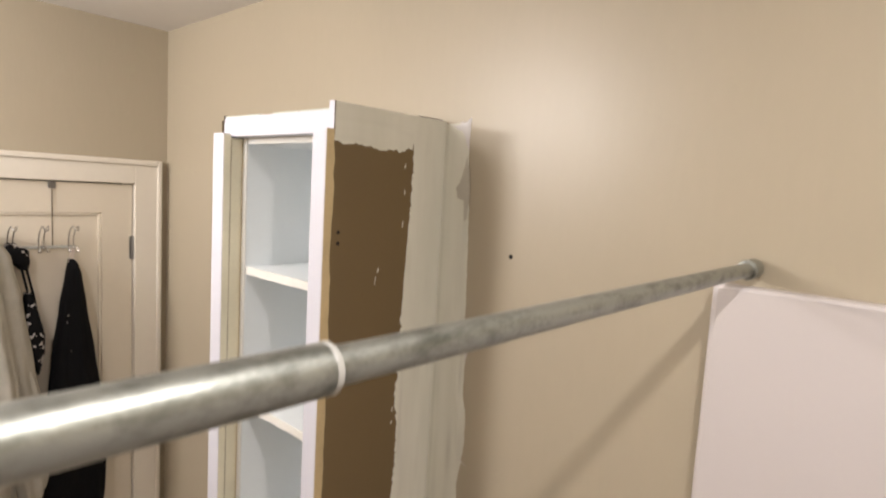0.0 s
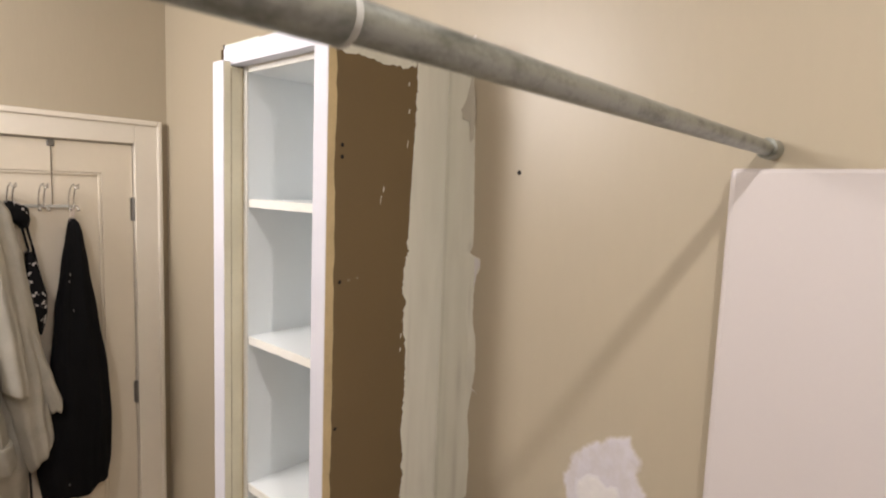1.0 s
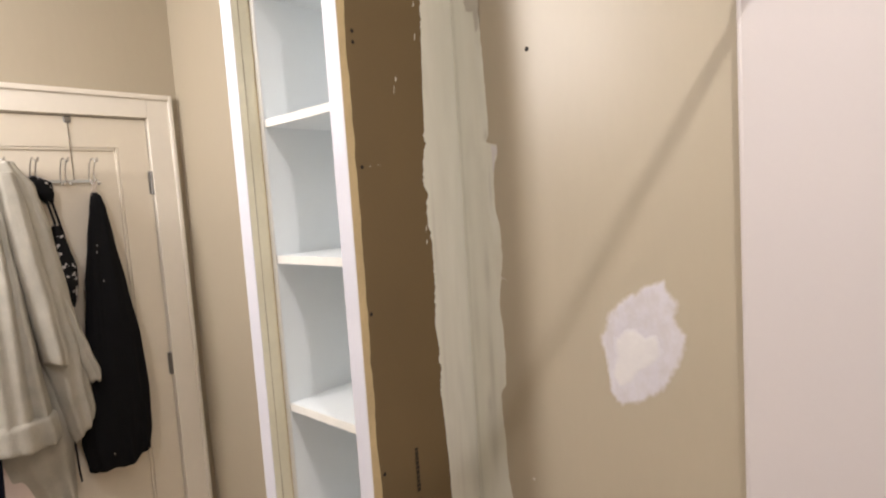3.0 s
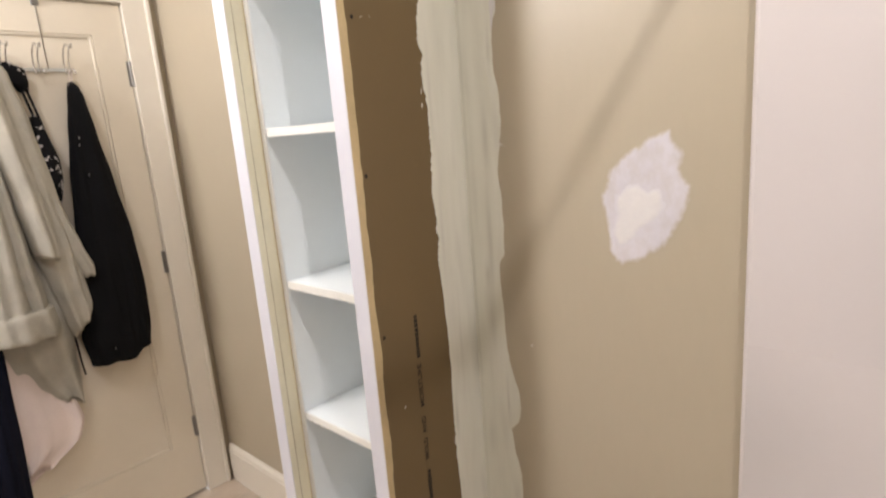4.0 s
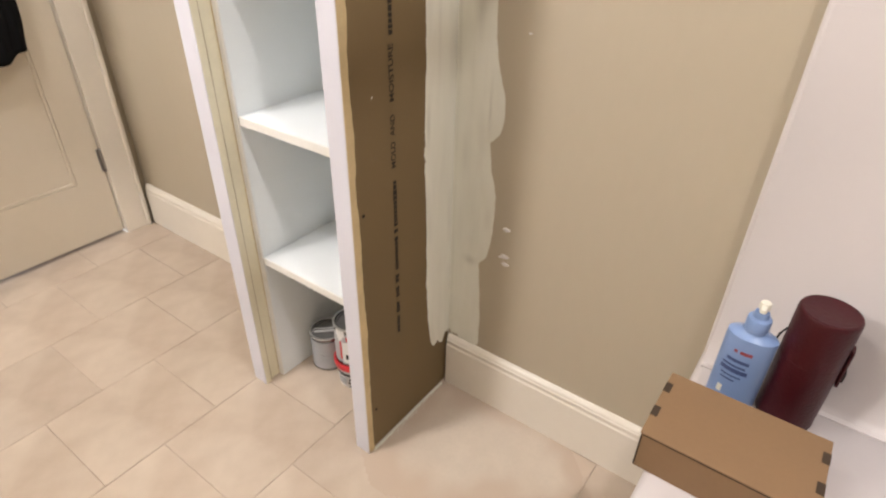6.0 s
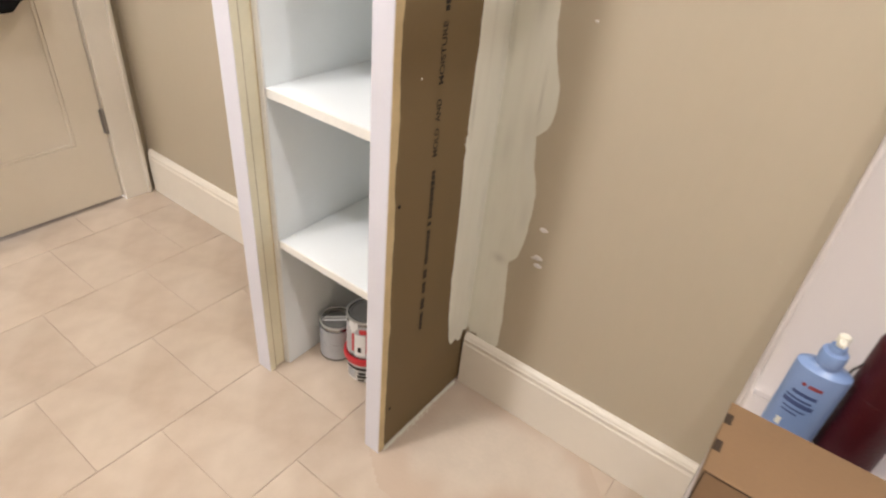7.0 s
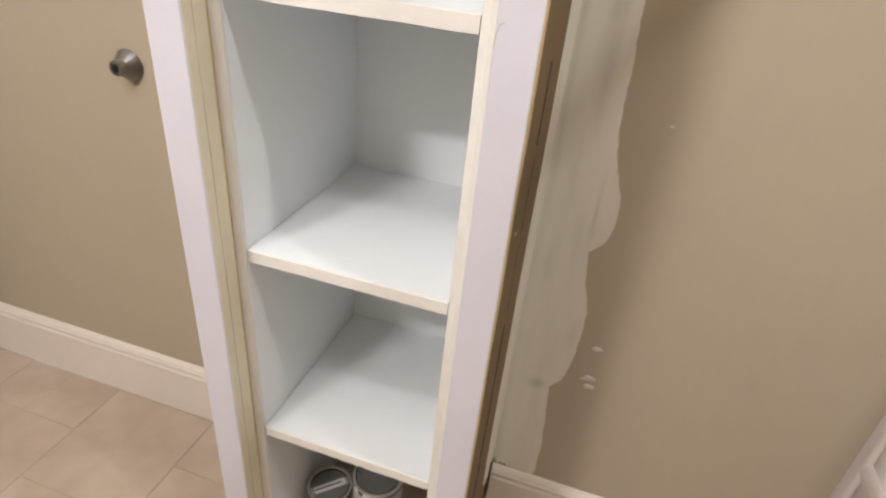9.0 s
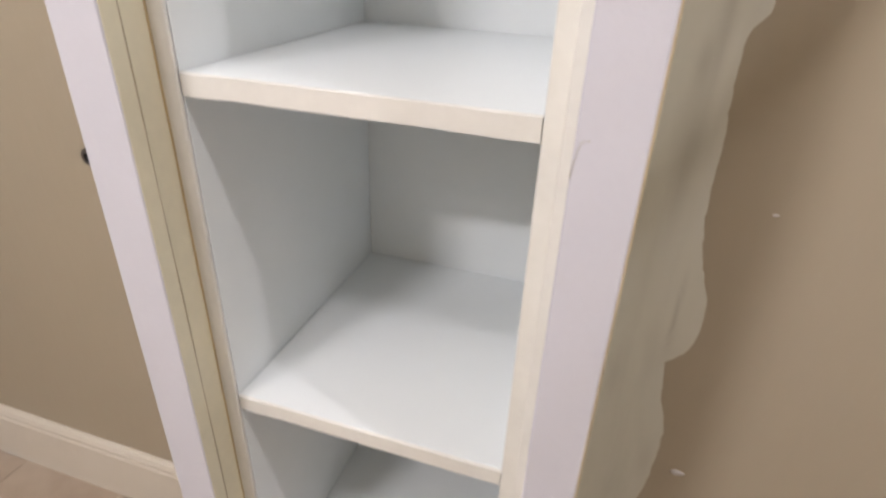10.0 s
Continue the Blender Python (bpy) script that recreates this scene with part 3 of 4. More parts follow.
def patch(name, mat, outline, ragged, lift, seed, label, base=0.0002):
    """A small torn dab of filler on the wall, thickest in the middle."""
    bm = bmesh.new()
    cx = sum(p[0] for p in outline) / len(outline)
    cz = sum(p[1] for p in outline) / len(outline)
    n = 168
    rim = []
    for k in range(n):
        a = k / n * len(outline)
        i = int(a)
        (x0, z0), (x1, z1) = outline[i], outline[(i + 1) % len(outline)]
        s = a - i
        g = 1 + ragged * (rough(a, 2.2, seed) + 0.8 * rough(a, 7, seed + 3) + 0.6 * rough(a, 21, seed + 5))
        rim.append(((x0 + (x1 - x0) * s - cx) * g, (z0 + (z1 - z0) * s - cz) * g))
    rings = [[bm.verts.new((cx + x * s, -base - lift * h, cz + z * s)) for x, z in rim] for s, h in ((0.35, 1.0), (0.7, 0.85), (0.9, 0.45), (1.0, 0.08))]
    bm.faces.new(rings[0])
    for a, b in zip(rings, rings[1:]):
        for k in range(n):
            bm.faces.new([a[k], a[(k + 1) % n], b[(k + 1) % n], b[k]]).smooth = True
    return part(name, bm, mat, wall_north, label)


patch("spackle_wisp", SPACKLETHICK, ((1.6120, 1.7580), (1.6280, 1.7560), (1.6290, 1.7380), (1.6220, 1.7330), (1.6180, 1.7050), (1.6130, 1.6900), (1.6140, 1.7200)), 0.12, 0.0012, 4, "torn white wisp of spackle", 0.0016)
patch("spackle_wisp", SPACKLETHICK, ((1.6160, 1.4600), (1.6360, 1.4490), (1.6200, 1.4540)), 0.10, 0.0008, 7, "torn white wisp of spackle", 0.0006)

patch("spackle_tuft", SPACKLETHICK, ((1.5900, 2.2220), (1.5920, 2.2440), (1.5800, 2.2360), (1.5620, 2.2340), (1.5380, 2.2280), (1.5480, 2.2180), (1.5680, 2.2120), (1.5820, 2.1900), (1.5890, 2.1700)), 0.10, 0.0034, 2, "torn white dab of spackle", 0.0008)
patch("thin_spot", SMEAR, ((1.5870, 2.1580), (1.5960, 2.1200), (1.6000, 2.0800), (1.5960, 2.0200), (1.5880, 2.0120), (1.5830, 2.0600), (1.5640, 2.0640), (1.5580, 2.0850), (1.5720, 2.1050), (1.5800, 2.1300)), 0.05, 0.0006, 5, "thin darker spot in the compound", 0.0033)
bm = add_lathe(bmesh.new(), [(0, 0.0012), (0.0036, 0.0012), (0.0052, 0.0002), (0, 0.0002)], pose(1.720, 0, 1.947, 90, 0, 0), 14)
part("screw_hole", bm, DARK, wall_north, "dark screw hole in the wall")
random.seed(11)
for x, z, r in ((1.667, 0.557, 0.008), (1.668, 0.484, 0.009), (1.671, 0.464, 0.008), (1.657, 0.480, 0.004), (1.680, 0.99, 0.003)):
    bm = bmesh.new()
    bmesh.ops.create_icosphere(bm, subdivisions=2, radius=1)
    for v in bm.verts:
        v.co *= 1 + 0.3 * rough(v.co.x + 3 * v.co.z, 1.3, x * 9)
        v.co = Vector((x + v.co.x * r * 1.3, v.co.y * 0.0012, z + v.co.z * r * 0.75))
    part("spackle_dab", bm, SPACKLETHICK, wall_north, "small dab of white spackle", True)

# ---- supply stub on the wall ----
stub = thing("pipe_stub", "brushed nickel pipe stub with a flared wall flange", "pipe stub", (0.699, 0, 0.927))
part("flange", add_lathe(bmesh.new(), [(0, 0.0), (0.030, 0.0), (0.031, 0.003), (0.027, 0.009), (0.020, 0.018), (0.0165, 0.023), (0, 0.023)], pose(0, 0, 0, 90, 0, 0), 32), NICKEL, stub)
part("pipe", add_lathe(bmesh.new(), [(0, 0.012), (0.0150, 0.012), (0.0150, 0.033), (0.0138, 0.036), (0.0080, 0.036), (0.0080, 0.018), (0, 0.018)], pose(0, 0, 0, 90, 0, 0), 28), NICKEL, stub)

# ---- shower rod ----
RX, RZ = 2.187, 1.985
rod = thing("shower_rod", "galvanised telescoping shower curtain rod across the room", "shower rod", (RX, -0.01, RZ))
turn = pose(0, 0, 0, 90, 0, 0)
part("inner_tube", add_lathe(bmesh.new(), [(0, 0.004), (0.0107, 0.004), (0.0107, 0.006), (0.0107, 0.838), (0.0107, 0.84), (0, 0.84)], turn, 32), ROD, rod)
part("outer_tube", add_lathe(bmesh.new(), [(0, 0.819), (0.0138, 0.819), (0.0138, 0.8205), (0.0138, -SOUTH - 0.016), (0.0138, -SOUTH - 0.014), (0, -SOUTH - 0.014)], turn, 32), ROD, rod)
part("collar", add_lathe(bmesh.new(), [(0.0102, 0.8160), (0.0136, 0.8163), (0.0141, 0.8175), (0.0141, 0.8195), (0.0138, 0.8206), (0.0115, 0.8210)], turn, 32), RING, rod, "pale plastic collar ring")
part("seam", add_lathe(bmesh.new(), [(0.0102, 0.440), (0.0109, 0.441), (0.0109, 0.443), (0.0102, 0.444)], turn, 32), ROD, rod)
for y0, s in ((0.0, 1), (-SOUTH - 0.011, -1)):
    prof = [(0, 0.0), (0.0155, 0.0), (0.0155, 0.001), (0.0155, 0.033), (0.0155, 0.034), (0.0146, 0.037), (0.0107, 0.038)]
    part("end_cup", add_lathe(bmesh.new(), [(r, y0 + s * h) for r, h in prof], turn, 32), ROD, rod, "grey metal end cup")

# ---- bathtub and surround ----
TX, RIM = 2.137, 0.500
PTOP = 1.956
bm = bmesh.new()
# panel of the end wall, with a cove at its foot; profile of (out from the wall, height)
PAN = [(0.0, RIM - 0.02), (0.108, RIM - 0.02), (0.108, RIM + 0.0015), (0.098, RIM + 0.003), (0.090, RIM + 0.014), (0.080, RIM + 0.045), (0.066, RIM + 0.10), (0.052, RIM + 0.18), (0.042, RIM + 0.28),
       (0.035, RIM + 0.42), (0.032, RIM + 0.60), (0.032, PTOP - 0.014), (0.032, PTOP - 0.006), (0.030, PTOP - 0.002), (0.026, PTOP), (0.0, PTOP)]
add_run(bm, PAN, (TX + 0.008, -0.0005, 0), (EAST - 0.033, -0.0005, 0), (0, -1, 0))
for f in bm.faces:
    f.smooth = abs(f.normal.x) < 0.5 and 0.012 < -f.calc_center_median().y and RIM + 0.008 < f.calc_center_median().z < RIM + 0.60
# returned side of the panel, a small round at its edge
EDGE = 0.008
levels = []
for z, d in ((0.0, 0.0), (RIM + 0.60, 0.0), (PTOP - 0.014, 0.0), (PTOP - 0.006, 0.0), (PTOP - 0.002, 0.002), (PTOP, 0.006)):
    row = []
    for k in range(7):
        a = math.pi / 12 * k
        row.append((TX + EDGE - (EDGE + 0.001 - d) * math.sin(a), -0.0245 - (EDGE - d) * math.cos(a), z))
    row.append((TX + d - 0.001, -0.0006, z))
    levels.append([bm.verts.new(p) for p in row])
for a, b in zip(levels, levels[1:]):
    for k in range(7):
        bm.faces.new([a[k], a[k + 1], b[k + 1], b[k]]).smooth = k < 6
bm.faces.new(levels[-1] + [bm.verts.new((TX + EDGE, -0.0006, PTOP))])
bmesh.ops.remove_doubles(bm, verts=bm.verts[:], dist=0.0004)
surround = structure("tub_surround", bm, ACRYLIC, "white acrylic tub surround panel with rounded edges", "wall panel")
structure("tub_back_panel", box((EAST - 0.032, -1.56, RIM - 0.02), (EAST - 0.0005, -0.0005, PTOP), 0.006), ACRYLIC, "white acrylic panel along the tub", "wall panel")

tub = thing("bathtub", "white acrylic bathtub with a wide flat end deck", "bathtub", (2.5, -0.8, 0))


def tub_section():
    """Rim, rounded lip and basin as one skin: rounded rectangles one inside the other."""
    bm = bmesh.new()
    x0, x1, y0, y1 = TX, EAST - 0.034, -1.56, -0.003
    bx0, bx1, by0, by1 = TX + 0.085, EAST - 0.10, -1.46, -0.46
    rings = []

    def ring(ax0, ax1, ay0, ay1, r, z):
        out = []
        for cx, cy, a in ((ax1 - r, ay1 - r, 0), (ax0 + r, ay1 - r, 90), (ax0 + r, ay0 + r, 180), (ax1 - r, ay0 + r, 270)):
            for k in range(9):
                t = radians(a + k * 90 / 8)
                out.append(bm.verts.new(Vector((cx + r * math.cos(t), cy + r * math.sin(t), z)) - tub.location))
        rings.append(out)

    ring(x0 + 0.012, x1, y0, y1, 0.004, 0.0)
    ring(x0 + 0.010, x1, y0, y1, 0.004, RIM - 0.055)
    ring(x0 + 0.004, x1, y0, y1, 0.005, RIM - 0.040)
    ring(x0, x1, y0, y1, 0.006, RIM - 0.028)
    ring(x0, x1, y0, y1, 0.006, RIM - 0.014)
    ring(x0 + 0.004, x1, y0, y1, 0.008, RIM - 0.004)
    ring(x0 + 0.014, x1, y0 + 0.002, y1, 0.010, RIM)
    ring(bx0 - 0.012, bx1 + 0.01, by0 - 0.01, by1 + 0.012, 0.11, RIM)
    ring(bx0, bx1, by0, by1, 0.10, RIM - 0.008)
    ring(bx0 + 0.02, bx1 - 0.02, by0 + 0.03, by1 - 0.03, 0.10, RIM - 0.20)
    ring(bx0 + 0.05, bx1 - 0.05, by0 + 0.10, by1 - 0.08, 0.10, 0.13)
    ring(bx0 + 0.12, bx1 - 0.12, by0 + 0.18, by1 - 0.16, 0.09, 0.10)
    n = len(rings[0])
    for a, b in zip(rings, rings[1:]):
        for k in range(n):
            bm.faces.new([a[k], a[(k + 1) % n], b[(k + 1) % n], b[k]]).smooth = True
    bm.faces.new(rings[-1])
    return bm


part("tub_shell", tub_section(), ACRYLIC, tub)

# ---- things on the tub deck ----
carton = thing("cardboard_box", "flat closed brown cardboard box with tab slots", "box", (2.2315, -0.314, RIM))
L, W, HB = 0.227, 0.148, 0.073
part("tray", box((-L / 2 + 0.002, -W / 2 + 0.002, 0.0005), (L / 2 - 0.002, W / 2 - 0.002, HB - 0.0068), 0.0012), CARD, carton)
part("lid", box((-L / 2, -W / 2 + 0.0005, HB - 0.0030), (L / 2, W / 2, HB), 0.0012), CARD, carton)
# solid dark pieces give the shade of lid gap, corner slit and slots
part("lid_gap", box((-L / 2 + 0.0026, -W / 2 + 0.0026, HB - 0.0069), (L / 2 - 0.0026, W / 2 - 0.0026, HB - 0.0028)), CARDDARK, carton, "dark strip for the shaded gap under the lid")
part("corner_slit", box((-L / 2 + 0.0016, -W / 2 + 0.0016, 0.004), (-L / 2 + 0.0042, -W / 2 + 0.0042, HB - 0.008)), CARDDARK, carton, "dark strip for the shaded slit at the folded corner")
for x in (-L / 2 + 0.0048, L / 2 - 0.0048):
    for y in (0.036, -0.022):
        part("tab_slot", box((x - 0.0052, y - 0.011, HB - 0.001), (x + 0.0052, y + 0.011, HB + 0.0003)), CARDDARK, carton, "dark plate for a shaded tab slot in the lid")

bottle = thing("lotion_bottle", "pale blue plastic pump bottle with dark print", "bottle", (2.203, -0.165, RIM + 0.001))
bm = bmesh.new()
prof = [(0, 0), (0.93, 0.0), (0.99, 0.003), (1.0, 0.008), (1.0, 0.05), (1.0, 0.10), (1.0, 0.1415), (0.985, 0.1440), (0.95, 0.1450), (0.75, 0.1475), (0.55, 0.1510), (0.50, 0.1535), (0, 0.1535)]
add_lathe(bm, [(r * 0.037, z) for r, z in prof], None, 40)
for v in bm.verts:
    v.co.y *= 0.66
part("body", bm, BLUE, bottle)
part("neck", add_lathe(bmesh.new(), [(0, 0.153), (0.0165, 0.153), (0.0165, 0.158), (0.0175, 0.159), (0.0175, 0.176), (0.0165, 0.178), (0.0115, 0.180), (0.0110, 0.187), (0.0100, 0.189), (0, 0.189)], None, 28), BLUE, bottle)
bm = add_lathe(bmesh.new(), [(0, 0.186), (0.0055, 0.186), (0.0055, 0.194), (0.0080, 0.195), (0.0080, 0.205), (0.0068, 0.207), (0, 0.207)], None, 20)
add_box(bm, (-0.0042, -0.020, 0.197), (0.0042, -0.004, 0.2045), 0.002)
part("pump", bm, PUMP, bottle, "cream plastic pump head")
random.seed(8)


def front_bar(z0, z1, a0, a1, mat, nm, lb):
    """A printed bar that follows the curve of the bottle's front."""
    bm = bmesh.new()
    rows = []
    for k in range(9):
        a = radians(a0 + (a1 - a0) * k / 8)
        p = Vector((0.0374 * math.cos(a), 0.0374 * 0.66 * math.sin(a), 0))
        rows.append([bm.verts.new(p + Vector((0, 0, z))) for z in (z0, z1)])
    for a, b in zip(rows, rows[1:]):
        bm.faces.new([a[0], b[0], b[1], a[1]])
    part(nm, bm, mat, bottle, lb)


for z0, z1, a0, a1 in ((0.098, 0.104, 232, 286), (0.088, 0.092, 224, 282), (0.077, 0.085, 222, 290), (0.068, 0.071, 230, 280), (0.060, 0.063, 232, 268)):
    front_bar(z0, z1, a0, a1, NAVYINK, "print_bar", "dark blue line of print, unreadable")
front_bar(0.1165, 0.1225, 244, 252, DULLRED, "print_bar", "red line of print, unreadable")
front_bar(0.1165, 0.1225, 258, 286, DULLRED, "print_bar", "red line of print, unreadable")
front_bar(0.030, 0.044, 234, 247, PUMP, "print_mark", "small pale emblem")

case = thing("burgundy_case", "burgundy leatherette cylinder case with a buckle strap", "cylinder case", (2.284, -0.140, RIM + 0.001))
part("case_body", add_lathe(bmesh.new(), [(0, 0), (0.040, 0), (0.0425, 0.003), (0.0425, 0.1285), (0.0421, 0.129), (0.0421, 0.1296), (0.0427, 0.130), (0.0427, 0.205), (0.0422, 0.210), (0.0405, 0.213), (0.038, 0.2138), (0.036, 0.2130), (0, 0.2130)], None, 48), BURGUNDY, case)
part("strap", box((0.0425, -0.011, 0.095), (0.0475, 0.011, 0.165), 0.002), BURGUNDY, case)
part("buckle", box((0.0470, -0.008, 0.104), (0.0505, 0.008, 0.122), 0.002), DARK, case, "dark metal buckle")
bm = bmesh.new()
add_tube(bm, [(-0.0425, -0.006, 0.165), (-0.049, -0.006, 0.150), (-0.052, -0.004, 0.128), (-0.047, -0.002, 0.110)], 0.0016, 8)
part("cord", bm, DARK, case, "thin black cord loop")


# ---- over-door hook rack and clothes ----
rack = thing("hook_rack", "chrome wire over-door hook rack with double hooks", "hook rack", (0.004, -0.435, 1.797))


def rl(x, y, z):
    return Vector((x, y, z)) - rack.location


part("strap", box(rl(0.001, -0.4035, 1.795), rl(0.003, -0.3995, 2.030), 0.0005), CHROME, rack)
part("strap_pad", box(rl(0.001, -0.414, 2.008), rl(0.006, -0.390, 2.031), 0.003), NICKEL, rack, "grey pad under the strap")
part("bar", box(rl(0.0032, -0.68, 1.791), rl(0.0062, -0.340, 1.802), 0.001), RING, rack)
for y in (-0.345, -0.437, -0.527, -0.62):
    bm = bmesh.new()
    for s in (-1, 1):
        o = y + s * 0.008
        pts = [(0.012 + 0.030 * t, o + s * 0.004 * t, 1.788 + 0.012 * math.sin(3.1 * t)) for t in (1.0, 0.75, 0.5, 0.25, 0.0)]
        pts += [(0.010, o, 1.80), (0.0085, o, 1.822), (0.015, o, 1.842), (0.030, o, 1.860), (0.049, o, 1.872), (0.066, o, 1.876)]
        add_tube(bm, [rl(*p) for p in pts], 0.0024, 8)
        bmesh.ops.create_icosphere(bm, subdivisions=2, radius=0.0062, matrix=Matrix.Translation(rl(0.043, o + s * 0.005, 1.786)))
    arc = [radians(a) for a in range(-90, 91, 20)]
    add_tube(bm, [rl(0.066 + 0.016 * math.cos(a), y + 0.008 * math.sin(a), 1.876 - 0.014 * math.cos(a)) for a in arc], 0.0024, 8)
    part("hook", bm, CHROME, rack, "", True)


def drape(parent, name, mat, rows, folds, amp, seed, hem=0.02, label="", wall=0.004, nz=70, na=120, sharp=1.0, lean=0.0, ridges=(), slope=0.0):
    """Hanging cloth. rows: height, left and right limit along the wall, and depth from the wall; folds run down, deeper towards the hem."""
    bm = bmesh.new()
    zs = [r[0] for r in rows]
    grid = []

    def at(z, i):
        for a, b in zip(rows, rows[1:]):
            if a[0] >= z >= b[0]:
                s = (a[0] - z) / max(1e-6, a[0] - b[0])
                s = s * s * (3 - 2 * s) * 0.5 + s * 0.5
                return a[i] + (b[i] - a[i]) * s
        return rows[-1][i]

    for k in range(nz + 1):
        f = k / nz
        z0 = zs[0] + (zs[-1] - zs[0]) * f
        lo, hi, dep = at(z0, 1), at(z0, 2), at(z0, 3)
        c, w = (lo + hi) / 2, (hi - lo) / 2
        row = []
        for j in range(na):
            a = 2 * math.pi * j / na
            ca, sa = math.cos(a), math.sin(a)
            g = noise.noise(Vector((ca * folds + 0.5 * math.sin(z0 * 3 + seed), sa * folds * 0.5 + seed, z0 * 0.9 + lean * ca)))
            g2 = noise.noise(Vector((ca * folds * 2.7, sa * folds * 1.4 + seed * 2, z0 * 2.2)))
            v = (1 - abs(g) * 2.2) * sharp + g * (1 - sharp) * 2
            push = amp * (0.25 + 0.75 * f) * min(1.0, w / 0.06) * (v * 0.8 + g2 * 0.5)
            for s0, s1, rw, rh in ridges:
                push += rh * (0.35 + 0.65 * f) * math.exp(-((ca - s0 - (s1 - s0) * f) / rw) ** 2)
            y = c + (w + 0.35 * push) * math.copysign(abs(ca) ** 0.85, ca)
            x = wall + dep * (0.5 + 0.5 * math.copysign(abs(sa) ** 0.8, sa)) + push * max(0.0, sa) ** 0.7
            z = z0 + slope * ca * f ** 5 + (hem * f ** 6) * noise.noise(Vector((ca * 1.3 + seed, sa * 0.8, 0.3))) * 1.6
            row.append(bm.verts.new(Vector((max(x, 0.0015), y, z)) - parent.location))
        grid.append(row)
    for a, b in zip(grid, grid[1:]):
        for j in range(na):
            bm.faces.new([a[j], a[(j + 1) % na], b[(j + 1) % na], b[j]]).smooth = True
    bm.faces.new(grid[0])
    inner = [bm.verts.new(v.co + Vector(((0.02 - v.co.x - parent.location.x) * 0.12, 0, 0.012))) for v in grid[-1]]
    for j in range(na):
        bm.faces.new([grid[-1][j], grid[-1][(j + 1) % na], inner[(j + 1) % na], inner[j]])
    bm.faces.new(inner)
    return part(name, bm, mat, parent, label)


jacket = thing("black_jacket", "black jacket hanging by its loop from a door hook", "jacket", (0.04, -0.35, 1.76))
drape(jacket, "jacket_body", BLACK, [(1.752, -0.357, -0.341, 0.040), (1.738, -0.362, -0.330, 0.050), (1.70, -0.370, -0.320, 0.058), (1.58, -0.390, -0.306, 0.07), (1.40, -0.416, -0.283, 0.085), (1.20, -0.435, -0.257, 0.09),
      (1.0, -0.455, -0.248, 0.09), (0.84, -0.485, -0.250, 0.085), (0.735, -0.470, -0.262, 0.075)], 1.5, 0.024, 4.1, 0.022, sharp=0.7)
bm = bmesh.new()
add_tube(bm, [Vector(p) - jacket.location for p in ((0.030, -0.352, 1.742), (0.036, -0.346, 1.768), (0.044, -0.344, 1.790), (0.046, -0.350, 1.790), (0.042, -0.358, 1.766), (0.032, -0.360, 1.742))], 0.0022, 8)
part("hanging_loop", bm, PINKWHITE, jacket, "pale hanging loop")
for y, z in ((-0.380, 1.560), (-0.383, 1.535), (-0.372, 1.43), (-0.402, 0.79)):
    bm = bmesh.new()
    add_box(bm, Vector((0.097, y - 0.0012, z - 0.004)) - jacket.location, Vector((0.104, y + 0.0012, z + 0.004)) - jacket.location, 0.0008)
    part("zip_pull", bm, NICKEL, jacket, "small shiny zip pull")

top = thing("floral_top", "black floral cloth top with thin straps on a hook", "top", (0.03, -0.49, 1.80))
drape(top, "top_body", FLORAL, [(1.64, -0.494, -0.474, 0.05), (1.56, -0.505, -0.455, 0.07), (1.49, -0.505, -0.441, 0.08), (1.43, -0.495, -0.442, 0.075), (1.38, -0.482, -0.448, 0.06), (1.355, -0.472, -0.455, 0.05)], 1.8, 0.015, 7.3, 0.02)
drape(top, "gathered_strap", FLORAL, [(1.815, -0.545, -0.515, 0.05), (1.79, -0.560, -0.482, 0.06), (1.755, -0.540, -0.478, 0.055), (1.725, -0.505, -0.480, 0.04)], 2.5, 0.012, 1.3, 0.01, nz=24, na=60)
bm = bmesh.new()
for o in (0.0, 0.014):
    add_tube(bm, [Vector(p) - top.location for p in ((0.035, -0.505 + o, 1.745), (0.036, -0.494 + o, 1.69), (0.036, -0.482 + o, 1.63), (0.036, -0.474 + o, 1.585))], 0.0042, 8)
part("shoulder_strap", bm, FLORAL, top)

robe = thing("terry_robe", "grey-beige terry bathrobe hanging in folds from a hook", "bathrobe", (0.05, -0.56, 1.82))
drape(robe, "robe_body", ROBE, [(1.86, -0.68, -0.60, 0.05), (1.70, -0.74, -0.54, 0.06), (1.4, -0.76, -0.50, 0.07), (1.1, -0.74, -0.47, 0.07), (0.90, -0.735, -0.50, 0.06), (0.80, -0.715, -0.514, 0.055), (0.70, -0.665, -0.514, 0.045), (0.62, -0.60, -0.518, 0.04)],
      1.0, 0.020, 2.2, 0.02, sharp=0.2, lean=0.5, ridges=((-0.4, -0.2, 0.20, 0.02), (0.3, 0.55, 0.18, 0.02)))
drape(robe, "front_flap", ROBE, [(1.86, -0.66, -0.590, 0.085), (1.775, -0.66, -0.538, 0.095), (1.62, -0.655, -0.508, 0.105), (1.385, -0.63, -0.478, 0.115), (1.20, -0.59, -0.447, 0.12), (1.08, -0.56, -0.452, 0.12), (0.955, -0.532, -0.441, 0.11), (0.925, -0.520, -0.444, 0.105), (0.905, -0.512, -0.450, 0.095)],
      0.8, 0.014, 5.7, 0.008, "", 0.015, sharp=0.1, lean=0.6, ridges=((0.75, 0.2, 0.22, 0.020), (0.2, -0.5, 0.25, 0.018), (0.5, 0.55, 0.14, -0.012)), slope=0.038)
